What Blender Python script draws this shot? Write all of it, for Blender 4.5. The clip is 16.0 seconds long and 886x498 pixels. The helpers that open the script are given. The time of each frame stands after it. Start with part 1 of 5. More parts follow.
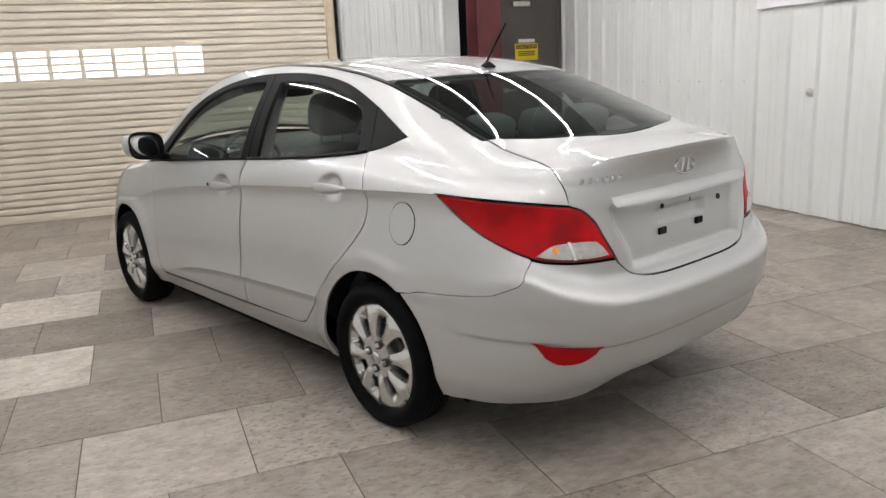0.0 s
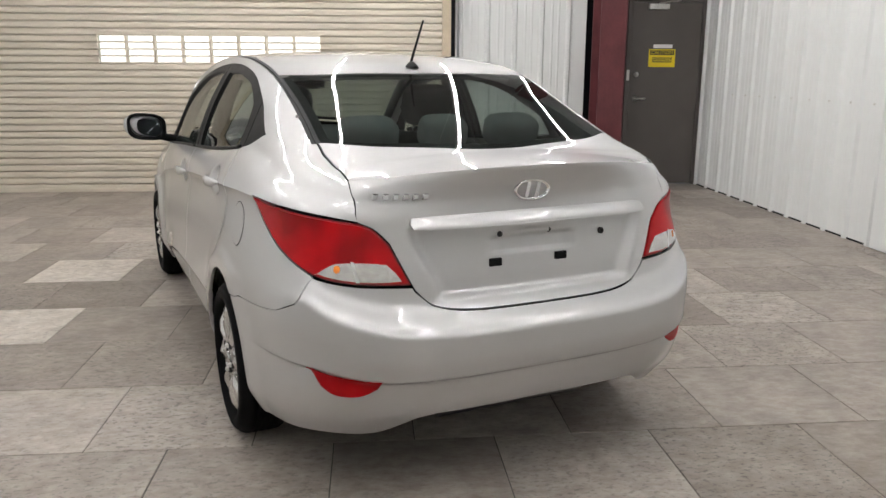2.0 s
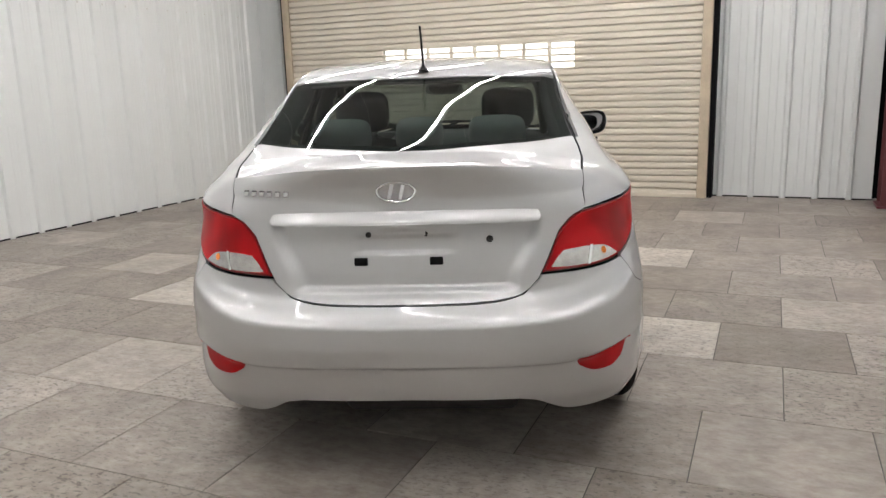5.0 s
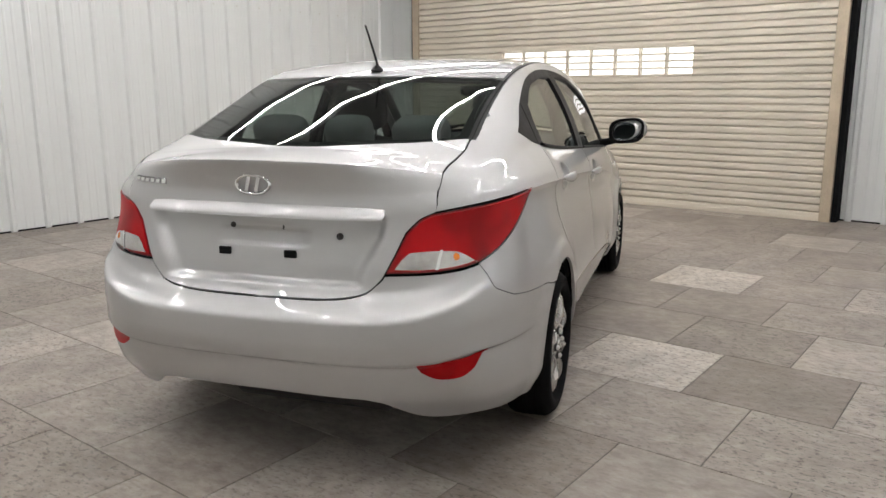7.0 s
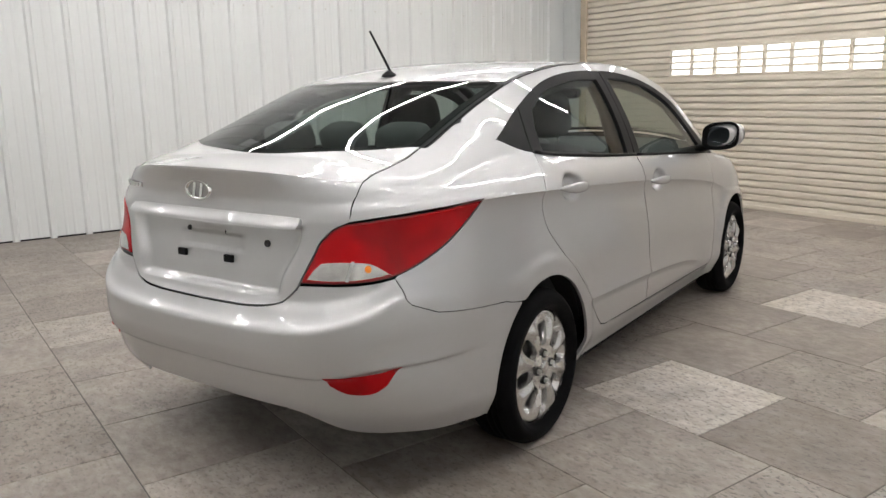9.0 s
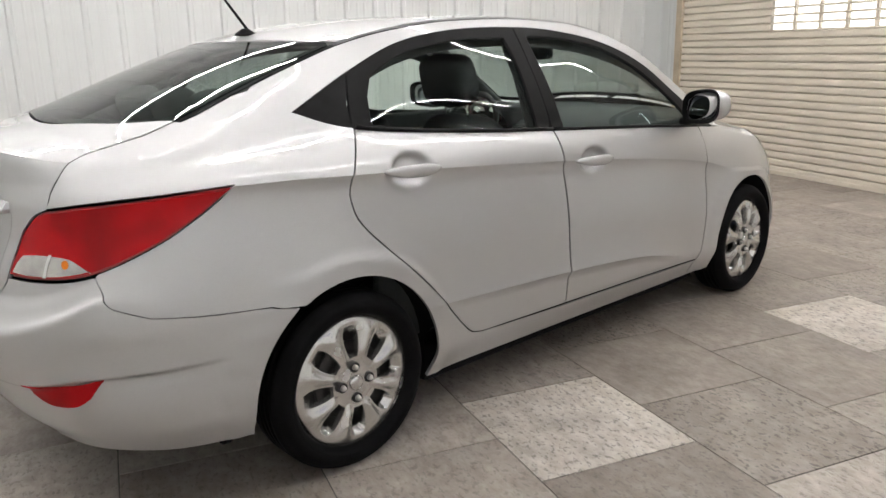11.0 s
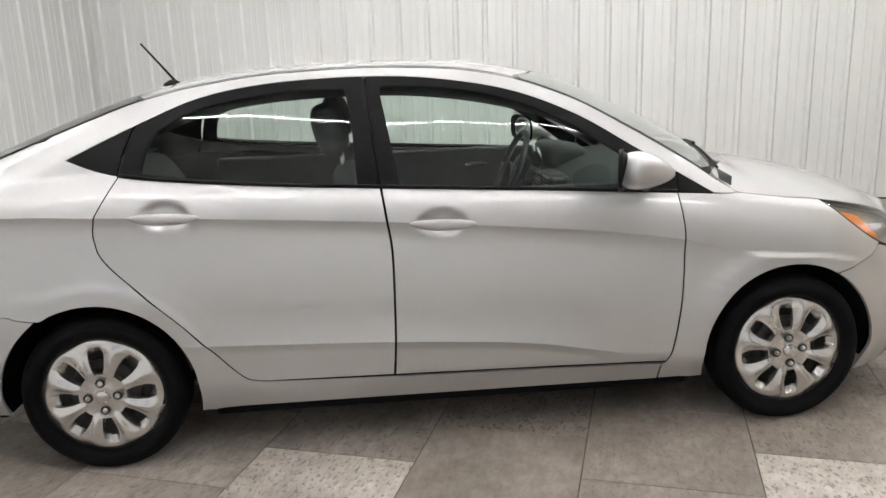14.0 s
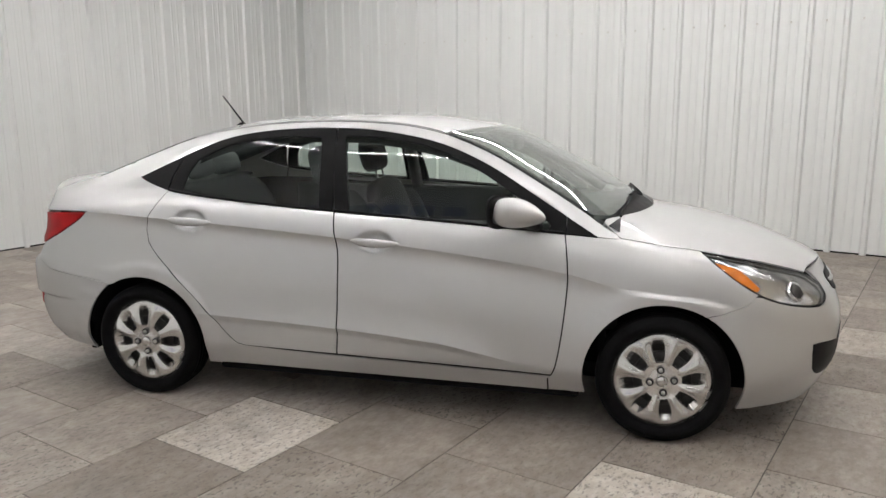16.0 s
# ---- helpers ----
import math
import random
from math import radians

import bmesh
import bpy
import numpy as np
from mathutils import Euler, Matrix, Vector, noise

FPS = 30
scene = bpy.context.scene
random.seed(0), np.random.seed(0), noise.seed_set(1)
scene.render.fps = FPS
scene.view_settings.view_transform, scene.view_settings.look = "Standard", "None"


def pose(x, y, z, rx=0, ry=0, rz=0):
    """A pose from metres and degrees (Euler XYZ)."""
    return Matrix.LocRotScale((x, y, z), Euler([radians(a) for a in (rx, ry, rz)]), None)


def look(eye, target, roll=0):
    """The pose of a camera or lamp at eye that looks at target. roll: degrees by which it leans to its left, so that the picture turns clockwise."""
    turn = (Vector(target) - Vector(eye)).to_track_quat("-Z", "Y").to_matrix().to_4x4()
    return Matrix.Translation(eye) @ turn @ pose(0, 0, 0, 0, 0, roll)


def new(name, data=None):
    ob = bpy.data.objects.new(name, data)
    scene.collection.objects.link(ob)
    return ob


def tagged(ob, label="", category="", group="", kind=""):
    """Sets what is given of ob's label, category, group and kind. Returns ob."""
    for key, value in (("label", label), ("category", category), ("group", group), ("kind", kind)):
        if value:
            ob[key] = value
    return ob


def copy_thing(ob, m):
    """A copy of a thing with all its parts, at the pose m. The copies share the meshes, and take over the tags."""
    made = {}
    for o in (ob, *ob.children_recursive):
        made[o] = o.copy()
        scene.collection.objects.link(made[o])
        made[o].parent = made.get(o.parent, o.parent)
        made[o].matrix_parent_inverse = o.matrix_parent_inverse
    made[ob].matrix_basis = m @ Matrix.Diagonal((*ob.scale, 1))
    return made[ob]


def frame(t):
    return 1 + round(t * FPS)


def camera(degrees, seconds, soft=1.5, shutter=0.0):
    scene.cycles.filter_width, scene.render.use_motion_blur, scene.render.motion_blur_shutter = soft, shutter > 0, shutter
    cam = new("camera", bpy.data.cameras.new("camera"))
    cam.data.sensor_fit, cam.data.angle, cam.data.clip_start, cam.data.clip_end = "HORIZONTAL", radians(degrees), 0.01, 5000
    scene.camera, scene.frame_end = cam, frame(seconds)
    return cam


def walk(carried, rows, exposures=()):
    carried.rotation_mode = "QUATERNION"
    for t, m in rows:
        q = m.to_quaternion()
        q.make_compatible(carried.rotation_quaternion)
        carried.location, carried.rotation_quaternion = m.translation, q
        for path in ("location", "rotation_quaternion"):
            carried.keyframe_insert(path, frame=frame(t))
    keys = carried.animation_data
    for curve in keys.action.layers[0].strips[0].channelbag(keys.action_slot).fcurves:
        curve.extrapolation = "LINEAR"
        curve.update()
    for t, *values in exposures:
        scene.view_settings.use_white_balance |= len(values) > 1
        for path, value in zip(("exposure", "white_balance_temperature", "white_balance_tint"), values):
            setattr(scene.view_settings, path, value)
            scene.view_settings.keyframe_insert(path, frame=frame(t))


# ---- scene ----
cam = camera(59.8, 16.0)
PATH = [
    (0, (-4.224, 1.025, 1.367), (-2.397, 0.354, 0.906), -2.8),
    (0.5, (-4.298, 0.79, 1.357), (-2.448, 0.183, 0.898), -2.2),
    (1, (-4.306, 0.484, 1.325), (-2.433, -0.032, 0.852), -1.2),
    (1.5, (-4.264, 0.129, 1.327), (-2.351, -0.224, 0.864), -0.2),
    (2, (-4.287, -0.27, 1.34), (-2.344, -0.423, 0.89), 0.2),
    (2.5, (-4.25, -0.629, 1.33), (-2.299, -0.598, 0.891), -0.0),
    (3, (-4.252, -0.985, 1.338), (-2.308, -0.764, 0.921), 0.4),
    (3.5, (-4.252, -1.283, 1.34), (-2.341, -0.876, 0.915), -0.2),
    (4, (-4.186, -1.49, 1.331), (-2.316, -0.926, 0.898), -1.1),
    (6.3, (-3.797, -2.356, 1.297), (-2.146, -1.304, 0.89), -0.7),
    (6.5, (-3.727, -2.475, 1.293), (-2.103, -1.38, 0.886), -0.4),
    (7, (-3.494, -2.691, 1.28), (-1.961, -1.474, 0.873), -0.2),
    (7.5, (-3.29, -2.903, 1.295), (-1.869, -1.552, 0.902), -1.0),
    (8, (-3.088, -3.099, 1.303), (-1.791, -1.628, 0.913), -1.2),
    (8.2, (-3.013, -3.14, 1.299), (-1.758, -1.632, 0.91), -1.2),
    (10.3, (-2.06, -3.348, 1.284), (-1.197, -1.602, 0.829), -1.0),
    (10.5, (-1.901, -3.363, 1.286), (-1.08, -1.603, 0.809), -1.0),
    (11, (-1.49, -3.4, 1.291), (-0.763, -1.605, 0.79), -1.0),
    (11.5, (-1.06, -3.379, 1.304), (-0.441, -1.538, 0.828), -1.3),
    (12, (-0.62, -3.399, 1.314), (-0.211, -1.496, 0.856), -1.8),
    (12.5, (-0.217, -3.371, 1.338), (-0.041, -1.433, 0.879), -2.0),
    (13, (0.185, -3.383, 1.365), (0.101, -1.444, 0.881), -1.8),
    (13.5, (0.591, -3.408, 1.398), (0.28, -1.491, 0.919), -2.7),
    (14, (0.984, -3.359, 1.415), (0.452, -1.49, 0.942), -2.0),
    (14.5, (1.425, -3.362, 1.447), (0.701, -1.559, 0.971), -0.8),
    (15, (1.801, -3.413, 1.509), (0.957, -1.659, 1.053), -0.4),
    (15.5, (2.2, -3.454, 1.505), (1.178, -1.782, 1.101), -0.7),
    (16, (2.534, -3.488, 1.516), (1.414, -1.876, 1.129), -0.4),
]
walk(cam, [(t, look(eye, target, roll)) for t, eye, target, roll in PATH], [(0, -0.02), (4, 0.04), (7, -0.10), (11, 0.11), (13, 0.20), (14.5, 0.12), (16, -0.05)])

# ---- world and lamps ----
world = bpy.data.worlds.new("world")
world.use_nodes = True
scene.world = world
sky = world.node_tree.nodes.new("ShaderNodeTexSky")
sky.sky_type, sky.sun_disc, sky.sun_elevation, sky.sun_rotation = "NISHITA", False, radians(40), radians(200)
world.node_tree.links.new(sky.outputs[0], world.node_tree.nodes["Background"].inputs[0])
world.node_tree.nodes["Background"].inputs[1].default_value = 0.10
LAMP = 76.0          # strength of the tubes on the ceiling
scene.view_settings.exposure = 0.0

# ---- materials ----


def node_mat(name):
    m = bpy.data.materials.new(name)
    m.use_nodes = True
    nt = m.node_tree
    return m, nt, nt.nodes["Principled BSDF"]


def mat(name, col, rough=0.5, metal=0.0, var=0.10, scale=6.0, bump=0.0, bscale=80.0, coat=0.0, rvar=0.08, spec=0.5, streak=None):
    """A surface whose colour and gloss vary at two scales, with a fine relief."""
    m, nt, p = node_mat(name)
    tc = nt.nodes.new("ShaderNodeTexCoord")
    src = tc.outputs["Object"]
    if streak:
        mp = nt.nodes.new("ShaderNodeMapping")
        mp.inputs["Scale"].default_value = streak
        nt.links.new(src, mp.inputs[0])
        src = mp.outputs[0]
    n1, n2 = nt.nodes.new("ShaderNodeTexNoise"), nt.nodes.new("ShaderNodeTexNoise")
    n1.inputs["Scale"].default_value, n1.inputs["Detail"].default_value = scale, 5
    n2.inputs["Scale"].default_value, n2.inputs["Detail"].default_value = bscale, 3
    nt.links.new(src, n1.inputs[0]), nt.links.new(tc.outputs["Object"], n2.inputs[0])
    mix = nt.nodes.new("ShaderNodeMix")
    mix.data_type = "RGBA"
    mix.inputs[6].default_value = (*[max(0, c * (1 - var)) for c in col], 1)
    mix.inputs[7].default_value = (*[min(1, c * (1 + var)) for c in col], 1)
    add = nt.nodes.new("ShaderNodeMath")
    add.operation = "MULTIPLY_ADD"
    add.inputs[1].default_value = 0.3
    ramp = nt.nodes.new("ShaderNodeMapRange")
    ramp.inputs[1].default_value, ramp.inputs[2].default_value = 0.45, 0.85
    nt.links.new(n2.outputs[0], add.inputs[0]), nt.links.new(n1.outputs[0], add.inputs[2])
    nt.links.new(add.outputs[0], ramp.inputs[0]), nt.links.new(ramp.outputs[0], mix.inputs[0])
    nt.links.new(mix.outputs[2], p.inputs["Base Color"])
    rr = nt.nodes.new("ShaderNodeMapRange")
    rr.inputs[3].default_value, rr.inputs[4].default_value = max(0.0, rough - rvar), min(1, rough + rvar)
    nt.links.new(n1.outputs[0], rr.inputs[0]), nt.links.new(rr.outputs[0], p.inputs["Roughness"])
    p.inputs["Metallic"].default_value = metal
    p.inputs["Specular IOR Level"].default_value = spec
    p.inputs["Coat Weight"].default_value, p.inputs["Coat Roughness"].default_value = coat, 0.04
    if bump:
        b = nt.nodes.new("ShaderNodeBump")
        b.inputs["Strength"].default_value, b.inputs["Distance"].default_value = bump, 0.004
        nt.links.new(n2.outputs[0], b.inputs["Height"]), nt.links.new(b.outputs[0], p.inputs["Normal"])
    return m


def glow(name, col, strength):
    m, nt, p = node_mat(name)
    p.inputs["Base Color"].default_value = (0.8, 0.8, 0.8, 1)
    p.inputs["Emission Color"].default_value = (*col, 1)
    p.inputs["Emission Strength"].default_value = strength
    return m


def glass_mat(name, tint, ior=1.5, rough=0.0, boost=1.0, power=4.2, film_mix=0.0):
    """Thin glass: what is behind it through its tint, and the mirror image by Fresnel."""
    m, nt, p = node_mat(name)
    nt.nodes.remove(p)
    tr, gl = nt.nodes.new("ShaderNodeBsdfTransparent"), nt.nodes.new("ShaderNodeBsdfGlossy")
    tr.inputs[0].default_value = (*tint, 1)
    gl.inputs["Roughness"].default_value = rough
    lw, mx = nt.nodes.new("ShaderNodeLayerWeight"), nt.nodes.new("ShaderNodeMixShader")
    lw.inputs[0].default_value = 0.5
    pw, mu = nt.nodes.new("ShaderNodeMath"), nt.nodes.new("ShaderNodeMath")
    pw.operation, mu.operation, mu.use_clamp = "POWER", "MULTIPLY_ADD", True
    pw.inputs[1].default_value = power
    f0 = ((ior - 1) / (ior + 1)) ** 2 * boost
    mu.inputs[1].default_value, mu.inputs[2].default_value = 1 - f0, f0
    nt.links.new(lw.outputs["Facing"], pw.inputs[0]), nt.links.new(pw.outputs[0], mu.inputs[0]), nt.links.new(mu.outputs[0], mx.inputs[0])
    nt.links.new(tr.outputs[0], mx.inputs[1]), nt.links.new(gl.outputs[0], mx.inputs[2])
    # an even pale diffuse film mixed over the glass
    film, df = nt.nodes.new("ShaderNodeMixShader"), nt.nodes.new("ShaderNodeBsdfDiffuse")
    df.inputs[0].default_value, film.inputs[0].default_value = (0.62, 0.66, 0.63, 1), film_mix
    nt.links.new(mx.outputs[0], film.inputs[1]), nt.links.new(df.outputs[0], film.inputs[2])
    nt.links.new(film.outputs[0], nt.nodes["Material Output"].inputs[0])
    return m


def tile_mat():
    """Grey-brown stone-look porcelain: a tone of its own for each tile, clouds, dark veins and pits."""
    m, nt, p = node_mat("stone_tile")
    L = nt.links.new
    tc, info = nt.nodes.new("ShaderNodeTexCoord"), nt.nodes.new("ShaderNodeObjectInfo")
    off = nt.nodes.new("ShaderNodeVectorMath")
    off.operation = "MULTIPLY_ADD"
    off.inputs[1].default_value = (37.0, 53.0, 11.0)
    L(info.outputs["Random"], off.inputs[0]), L(tc.outputs["Object"], off.inputs[2])
    st = nt.nodes.new("ShaderNodeMapping")
    st.inputs["Scale"].default_value = (1.5, 0.75, 1.0)
    L(off.outputs[0], st.inputs[0])
    cloud, grain, pit = (nt.nodes.new("ShaderNodeTexNoise") for _ in range(3))
    for n, s, d, src in ((cloud, 3.2, 6, off), (grain, 17.0, 9, st), (pit, 46.0, 4, st)):
        n.inputs["Scale"].default_value, n.inputs["Detail"].default_value = s, d
        n.inputs["Roughness"].default_value = 0.65
        L(src.outputs[0], n.inputs[0])
    f1, f2, f3 = (nt.nodes.new("ShaderNodeMapRange") for _ in range(3))
    for f, n, a, b, lo, hi in ((f1, cloud, 0.3, 0.72, 0.74, 1.20), (f2, grain, 0.30, 0.70, 0.76, 1.18), (f3, pit, 0.385, 0.455, 0.60, 1.0)):
        f.inputs[1].default_value, f.inputs[2].default_value, f.inputs[3].default_value, f.inputs[4].default_value = a, b, lo, hi
        L(n.outputs[0], f.inputs[0])
    # some tiles are pitted, others nearly closed
    deep = nt.nodes.new("ShaderNodeMapRange")
    deep.inputs[3].default_value, deep.inputs[4].default_value = 0.42, 0.92
    L(info.outputs["Random"], deep.inputs[0]), L(deep.outputs[0], f3.inputs[3])
    m1, m2 = nt.nodes.new("ShaderNodeMath"), nt.nodes.new("ShaderNodeMath")
    m1.operation = m2.operation = "MULTIPLY"
    L(f1.outputs[0], m1.inputs[0]), L(f2.outputs[0], m1.inputs[1]), L(m1.outputs[0], m2.inputs[0]), L(f3.outputs[0], m2.inputs[1])
    sc = nt.nodes.new("ShaderNodeVectorMath")
    sc.operation = "SCALE"
    L(info.outputs["Color"], sc.inputs[0]), L(m2.outputs[0], sc.inputs["Scale"])
    # brown dirt in the hollows of the stone
    dirt, tint = nt.nodes.new("ShaderNodeMix"), nt.nodes.new("ShaderNodeVectorMath")
    dirt.data_type, tint.operation = "RGBA", "MULTIPLY"
    dirt.inputs[6].default_value, dirt.inputs[7].default_value = (0.98, 0.93, 0.88, 1), (1.0, 0.995, 0.985, 1)
    dn = nt.nodes.new("ShaderNodeMapRange")
    dn.inputs[1].default_value, dn.inputs[2].default_value = 0.38, 0.62
    L(grain.outputs[0], dn.inputs[0]), L(dn.outputs[0], dirt.inputs[0])
    L(sc.outputs[0], tint.inputs[0]), L(dirt.outputs[2], tint.inputs[1]), L(tint.outputs[0], p.inputs["Base Color"])
    rg = nt.nodes.new("ShaderNodeMapRange")
    rg.inputs[3].default_value, rg.inputs[4].default_value = 0.38, 0.62
    L(grain.outputs[0], rg.inputs[0]), L(rg.outputs[0], p.inputs["Roughness"])
    b = nt.nodes.new("ShaderNodeBump")
    b.inputs["Strength"].default_value, b.inputs["Distance"].default_value = 0.5, 0.003
    L(m2.outputs[0], b.inputs["Height"]), L(b.outputs[0], p.inputs["Normal"])
    return m


def paint_mat(name, col):
    """Silver metallic paint under clear coat, with fine flake."""
    m, nt, p = node_mat(name)
    L = nt.links.new
    tc = nt.nodes.new("ShaderNodeTexCoord")
    fl, big = nt.nodes.new("ShaderNodeTexNoise"), nt.nodes.new("ShaderNodeTexNoise")
    fl.inputs["Scale"].default_value, fl.inputs["Detail"].default_value = 900.0, 2
    big.inputs["Scale"].default_value, big.inputs["Detail"].default_value = 2.5, 4
    L(tc.outputs["Object"], fl.inputs[0]), L(tc.outputs["Object"], big.inputs[0])
    r1, r2 = nt.nodes.new("ShaderNodeMapRange"), nt.nodes.new("ShaderNodeMapRange")
    r1.inputs[1].default_value, r1.inputs[2].default_value, r1.inputs[3].default_value, r1.inputs[4].default_value = 0.3, 0.7, 0.90, 1.08
    r2.inputs[3].default_value, r2.inputs[4].default_value = 0.47, 0.53
    L(fl.outputs[0], r1.inputs[0]), L(big.outputs[0], r2.inputs[0])
    sc = nt.nodes.new("ShaderNodeVectorMath")
    sc.operation = "SCALE"
    sc.inputs[0].default_value = col
    L(r1.outputs[0], sc.inputs["Scale"]), L(sc.outputs[0], p.inputs["Base Color"]), L(r2.outputs[0], p.inputs["Roughness"])
    p.inputs["Metallic"].default_value = 0.76
    p.inputs["Coat Weight"].default_value, p.inputs["Coat Roughness"].default_value = 1.0, 0.012
    p.inputs["Coat IOR"].default_value = 1.50
    return m


M_WALL = mat("white_painted_steel", (0.70, 0.716, 0.709), 0.36, 0.0, 0.025, 1.0, 0.03, 25, streak=(3, 3, 0.6))
M_SHUT = mat("cream_painted_slat", (0.68, 0.615, 0.513), 0.45, 0.0, 0.06, 2.0, 0.015, 60)
M_GUIDE = mat("beige_steel_guide", (0.50, 0.42, 0.31), 0.5, 0.1, 0.15, 5, 0.05)
M_DARK = mat("dark_gap", (0.008, 0.008, 0.009), 0.9, spec=0.1)
M_RED = mat("oxide_red_primer", (0.105, 0.022, 0.026), 0.55, 0.0, 0.22, 4, 0.08, 40)
M_DOOR = mat("dark_brown_door_paint", (0.105, 0.092, 0.085), 0.42, 0.0, 0.08, 3, 0.03)
M_STEEL = mat("brushed_steel", (0.62, 0.61, 0.58), 0.3, 0.95, 0.08, 30)
M_CEIL = mat("grey_roof_lining", (0.22, 0.22, 0.22), 0.6, 0.0, 0.05, 1.5)
M_GROUT = mat("grey_grout", (0.10, 0.095, 0.088), 0.9, 0.0, 0.25, 10, 0.2)
M_TILE = tile_mat()
M_TUBE = glow("lit_tube", (1.0, 0.968, 0.955), LAMP)
M_DAY = glow("daylit_pane", (1.0, 1.0, 1.0), 1.6)
M_YELLOW = mat("yellow_sticker", (0.85, 0.66, 0.02), 0.4, 0.0, 0.04)
M_INK = mat("black_ink", (0.02, 0.02, 0.02), 0.5, 0.0, 0.1)
M_BOARD = mat("white_board", (0.80, 0.80, 0.82), 0.35, 0.0, 0.03)
M_BLUE = mat("blue_board_ink", (0.03, 0.06, 0.30), 0.4, 0.0, 0.05)
M_PAINT = paint_mat("silver_paint", (0.563, 0.566, 0.567))

# ---- mesh helpers ----


def mesh_of(bm, name, smooth=False):
    me = bpy.data.meshes.new(name)
    bmesh.ops.recalc_face_normals(bm, faces=bm.faces)
    bm.to_mesh(me)
    bm.free()
    if smooth:
        for f in me.polygons:
            f.use_smooth = True
    return me


def obj(name, bm, material, smooth=False, m=None):
    me = mesh_of(bm, name, smooth)
    me.materials.append(material)
    ob = new(name, me)
    if m is not None:
        ob.matrix_world = m
    return ob


def part(name, bm, material, parent, label="", smooth=False):
    ob = obj(name, bm, material, smooth)
    ob.parent = parent
    if label:
        tagged(ob, label)
    return ob


def part_me(name, me, parent, m, label=""):
    ob = new(name, me)
    ob.parent = parent
    ob.matrix_basis = m
    if label:
        tagged(ob, label)
    return ob


def add_box(bm, lo, hi, bevel=0.0):
    (x0, y0, z0), (x1, y1, z1) = lo, hi
    r = bmesh.ops.create_cube(bm, size=1.0, matrix=Matrix.Translation(((x0 + x1) / 2, (y0 + y1) / 2, (z0 + z1) / 2)) @ Matrix.Diagonal((x1 - x0, y1 - y0, z1 - z0, 1)))
    if bevel:
        es = list({e for v in r["verts"] for e in v.link_edges})
        bmesh.ops.bevel(bm, geom=es, offset=bevel, segments=2, affect="EDGES", profile=0.5)
    return r


def box(lo, hi, bevel=0.0):
    bm = bmesh.new()
    add_box(bm, lo, hi, bevel)
    return bm


def add_cyl(bm, r1, r2, depth, m, seg=24):
    return bmesh.ops.create_cone(bm, cap_ends=True, segments=seg, radius1=r1, radius2=r2, depth=depth, matrix=m)


def cyl(r1, r2, depth, m, seg=24):
    bm = bmesh.new()
    add_cyl(bm, r1, r2, depth, m, seg)
    return bm


def lathe(profile, seg=48, axis="y"):
    """Turns (radius, along) pairs round an axis; closed when the ends are on the axis."""
    bm = bmesh.new()
    rows = []
    for r, h in profile:
        row = []
        for i in range(seg):
            a = 2 * math.pi * i / seg
            row.append(bm.verts.new((r * math.cos(a), h, r * math.sin(a)) if axis == "y" else (r * math.cos(a), r * math.sin(a), h)))
        rows.append(row)
    for a, b in zip(rows, rows[1:]):
        for i in range(seg):
            bm.faces.new((a[i], a[(i + 1) % seg], b[(i + 1) % seg], b[i]))
    bmesh.ops.remove_doubles(bm, verts=bm.verts, dist=1e-6)
    return bm


def sweep(path, r, seg=8, taper=None):
    """A round bar along a line of points."""
    bm = bmesh.new()
    rows = []
    pts = [Vector(p) for p in path]
    for i, p in enumerate(pts):
        d = (pts[min(i + 1, len(pts) - 1)] - pts[max(i - 1, 0)]).normalized()
        q = d.to_track_quat("Z", "Y")
        rr = r if taper is None else r + (taper - r) * i / (len(pts) - 1)
        rows.append([bm.verts.new(p + q @ Vector((rr * math.cos(2 * math.pi * k / seg), rr * math.sin(2 * math.pi * k / seg), 0))) for k in range(seg)])
    for a, b in zip(rows, rows[1:]):
        for k in range(seg):
            bm.faces.new((a[k], a[(k + 1) % seg], b[(k + 1) % seg], b[k]))
    bm.faces.new(rows[0]), bm.faces.new(rows[-1])
    return bm


# ---- the room: x towards the roller shutter, y towards the long wall ----
X_BACK, X_FRONT, X_SHUT, X_DOOR = -5.58, 4.78, 4.62, 4.92
Y_LONG, Y_SHORT, Z_CEIL = 4.75, -4.09, 4.2
P_TILE, X_TILE, Y_TILE, TILE_TURN = 0.598, 0.171, -1.541, 0.94
RIB = 0.312


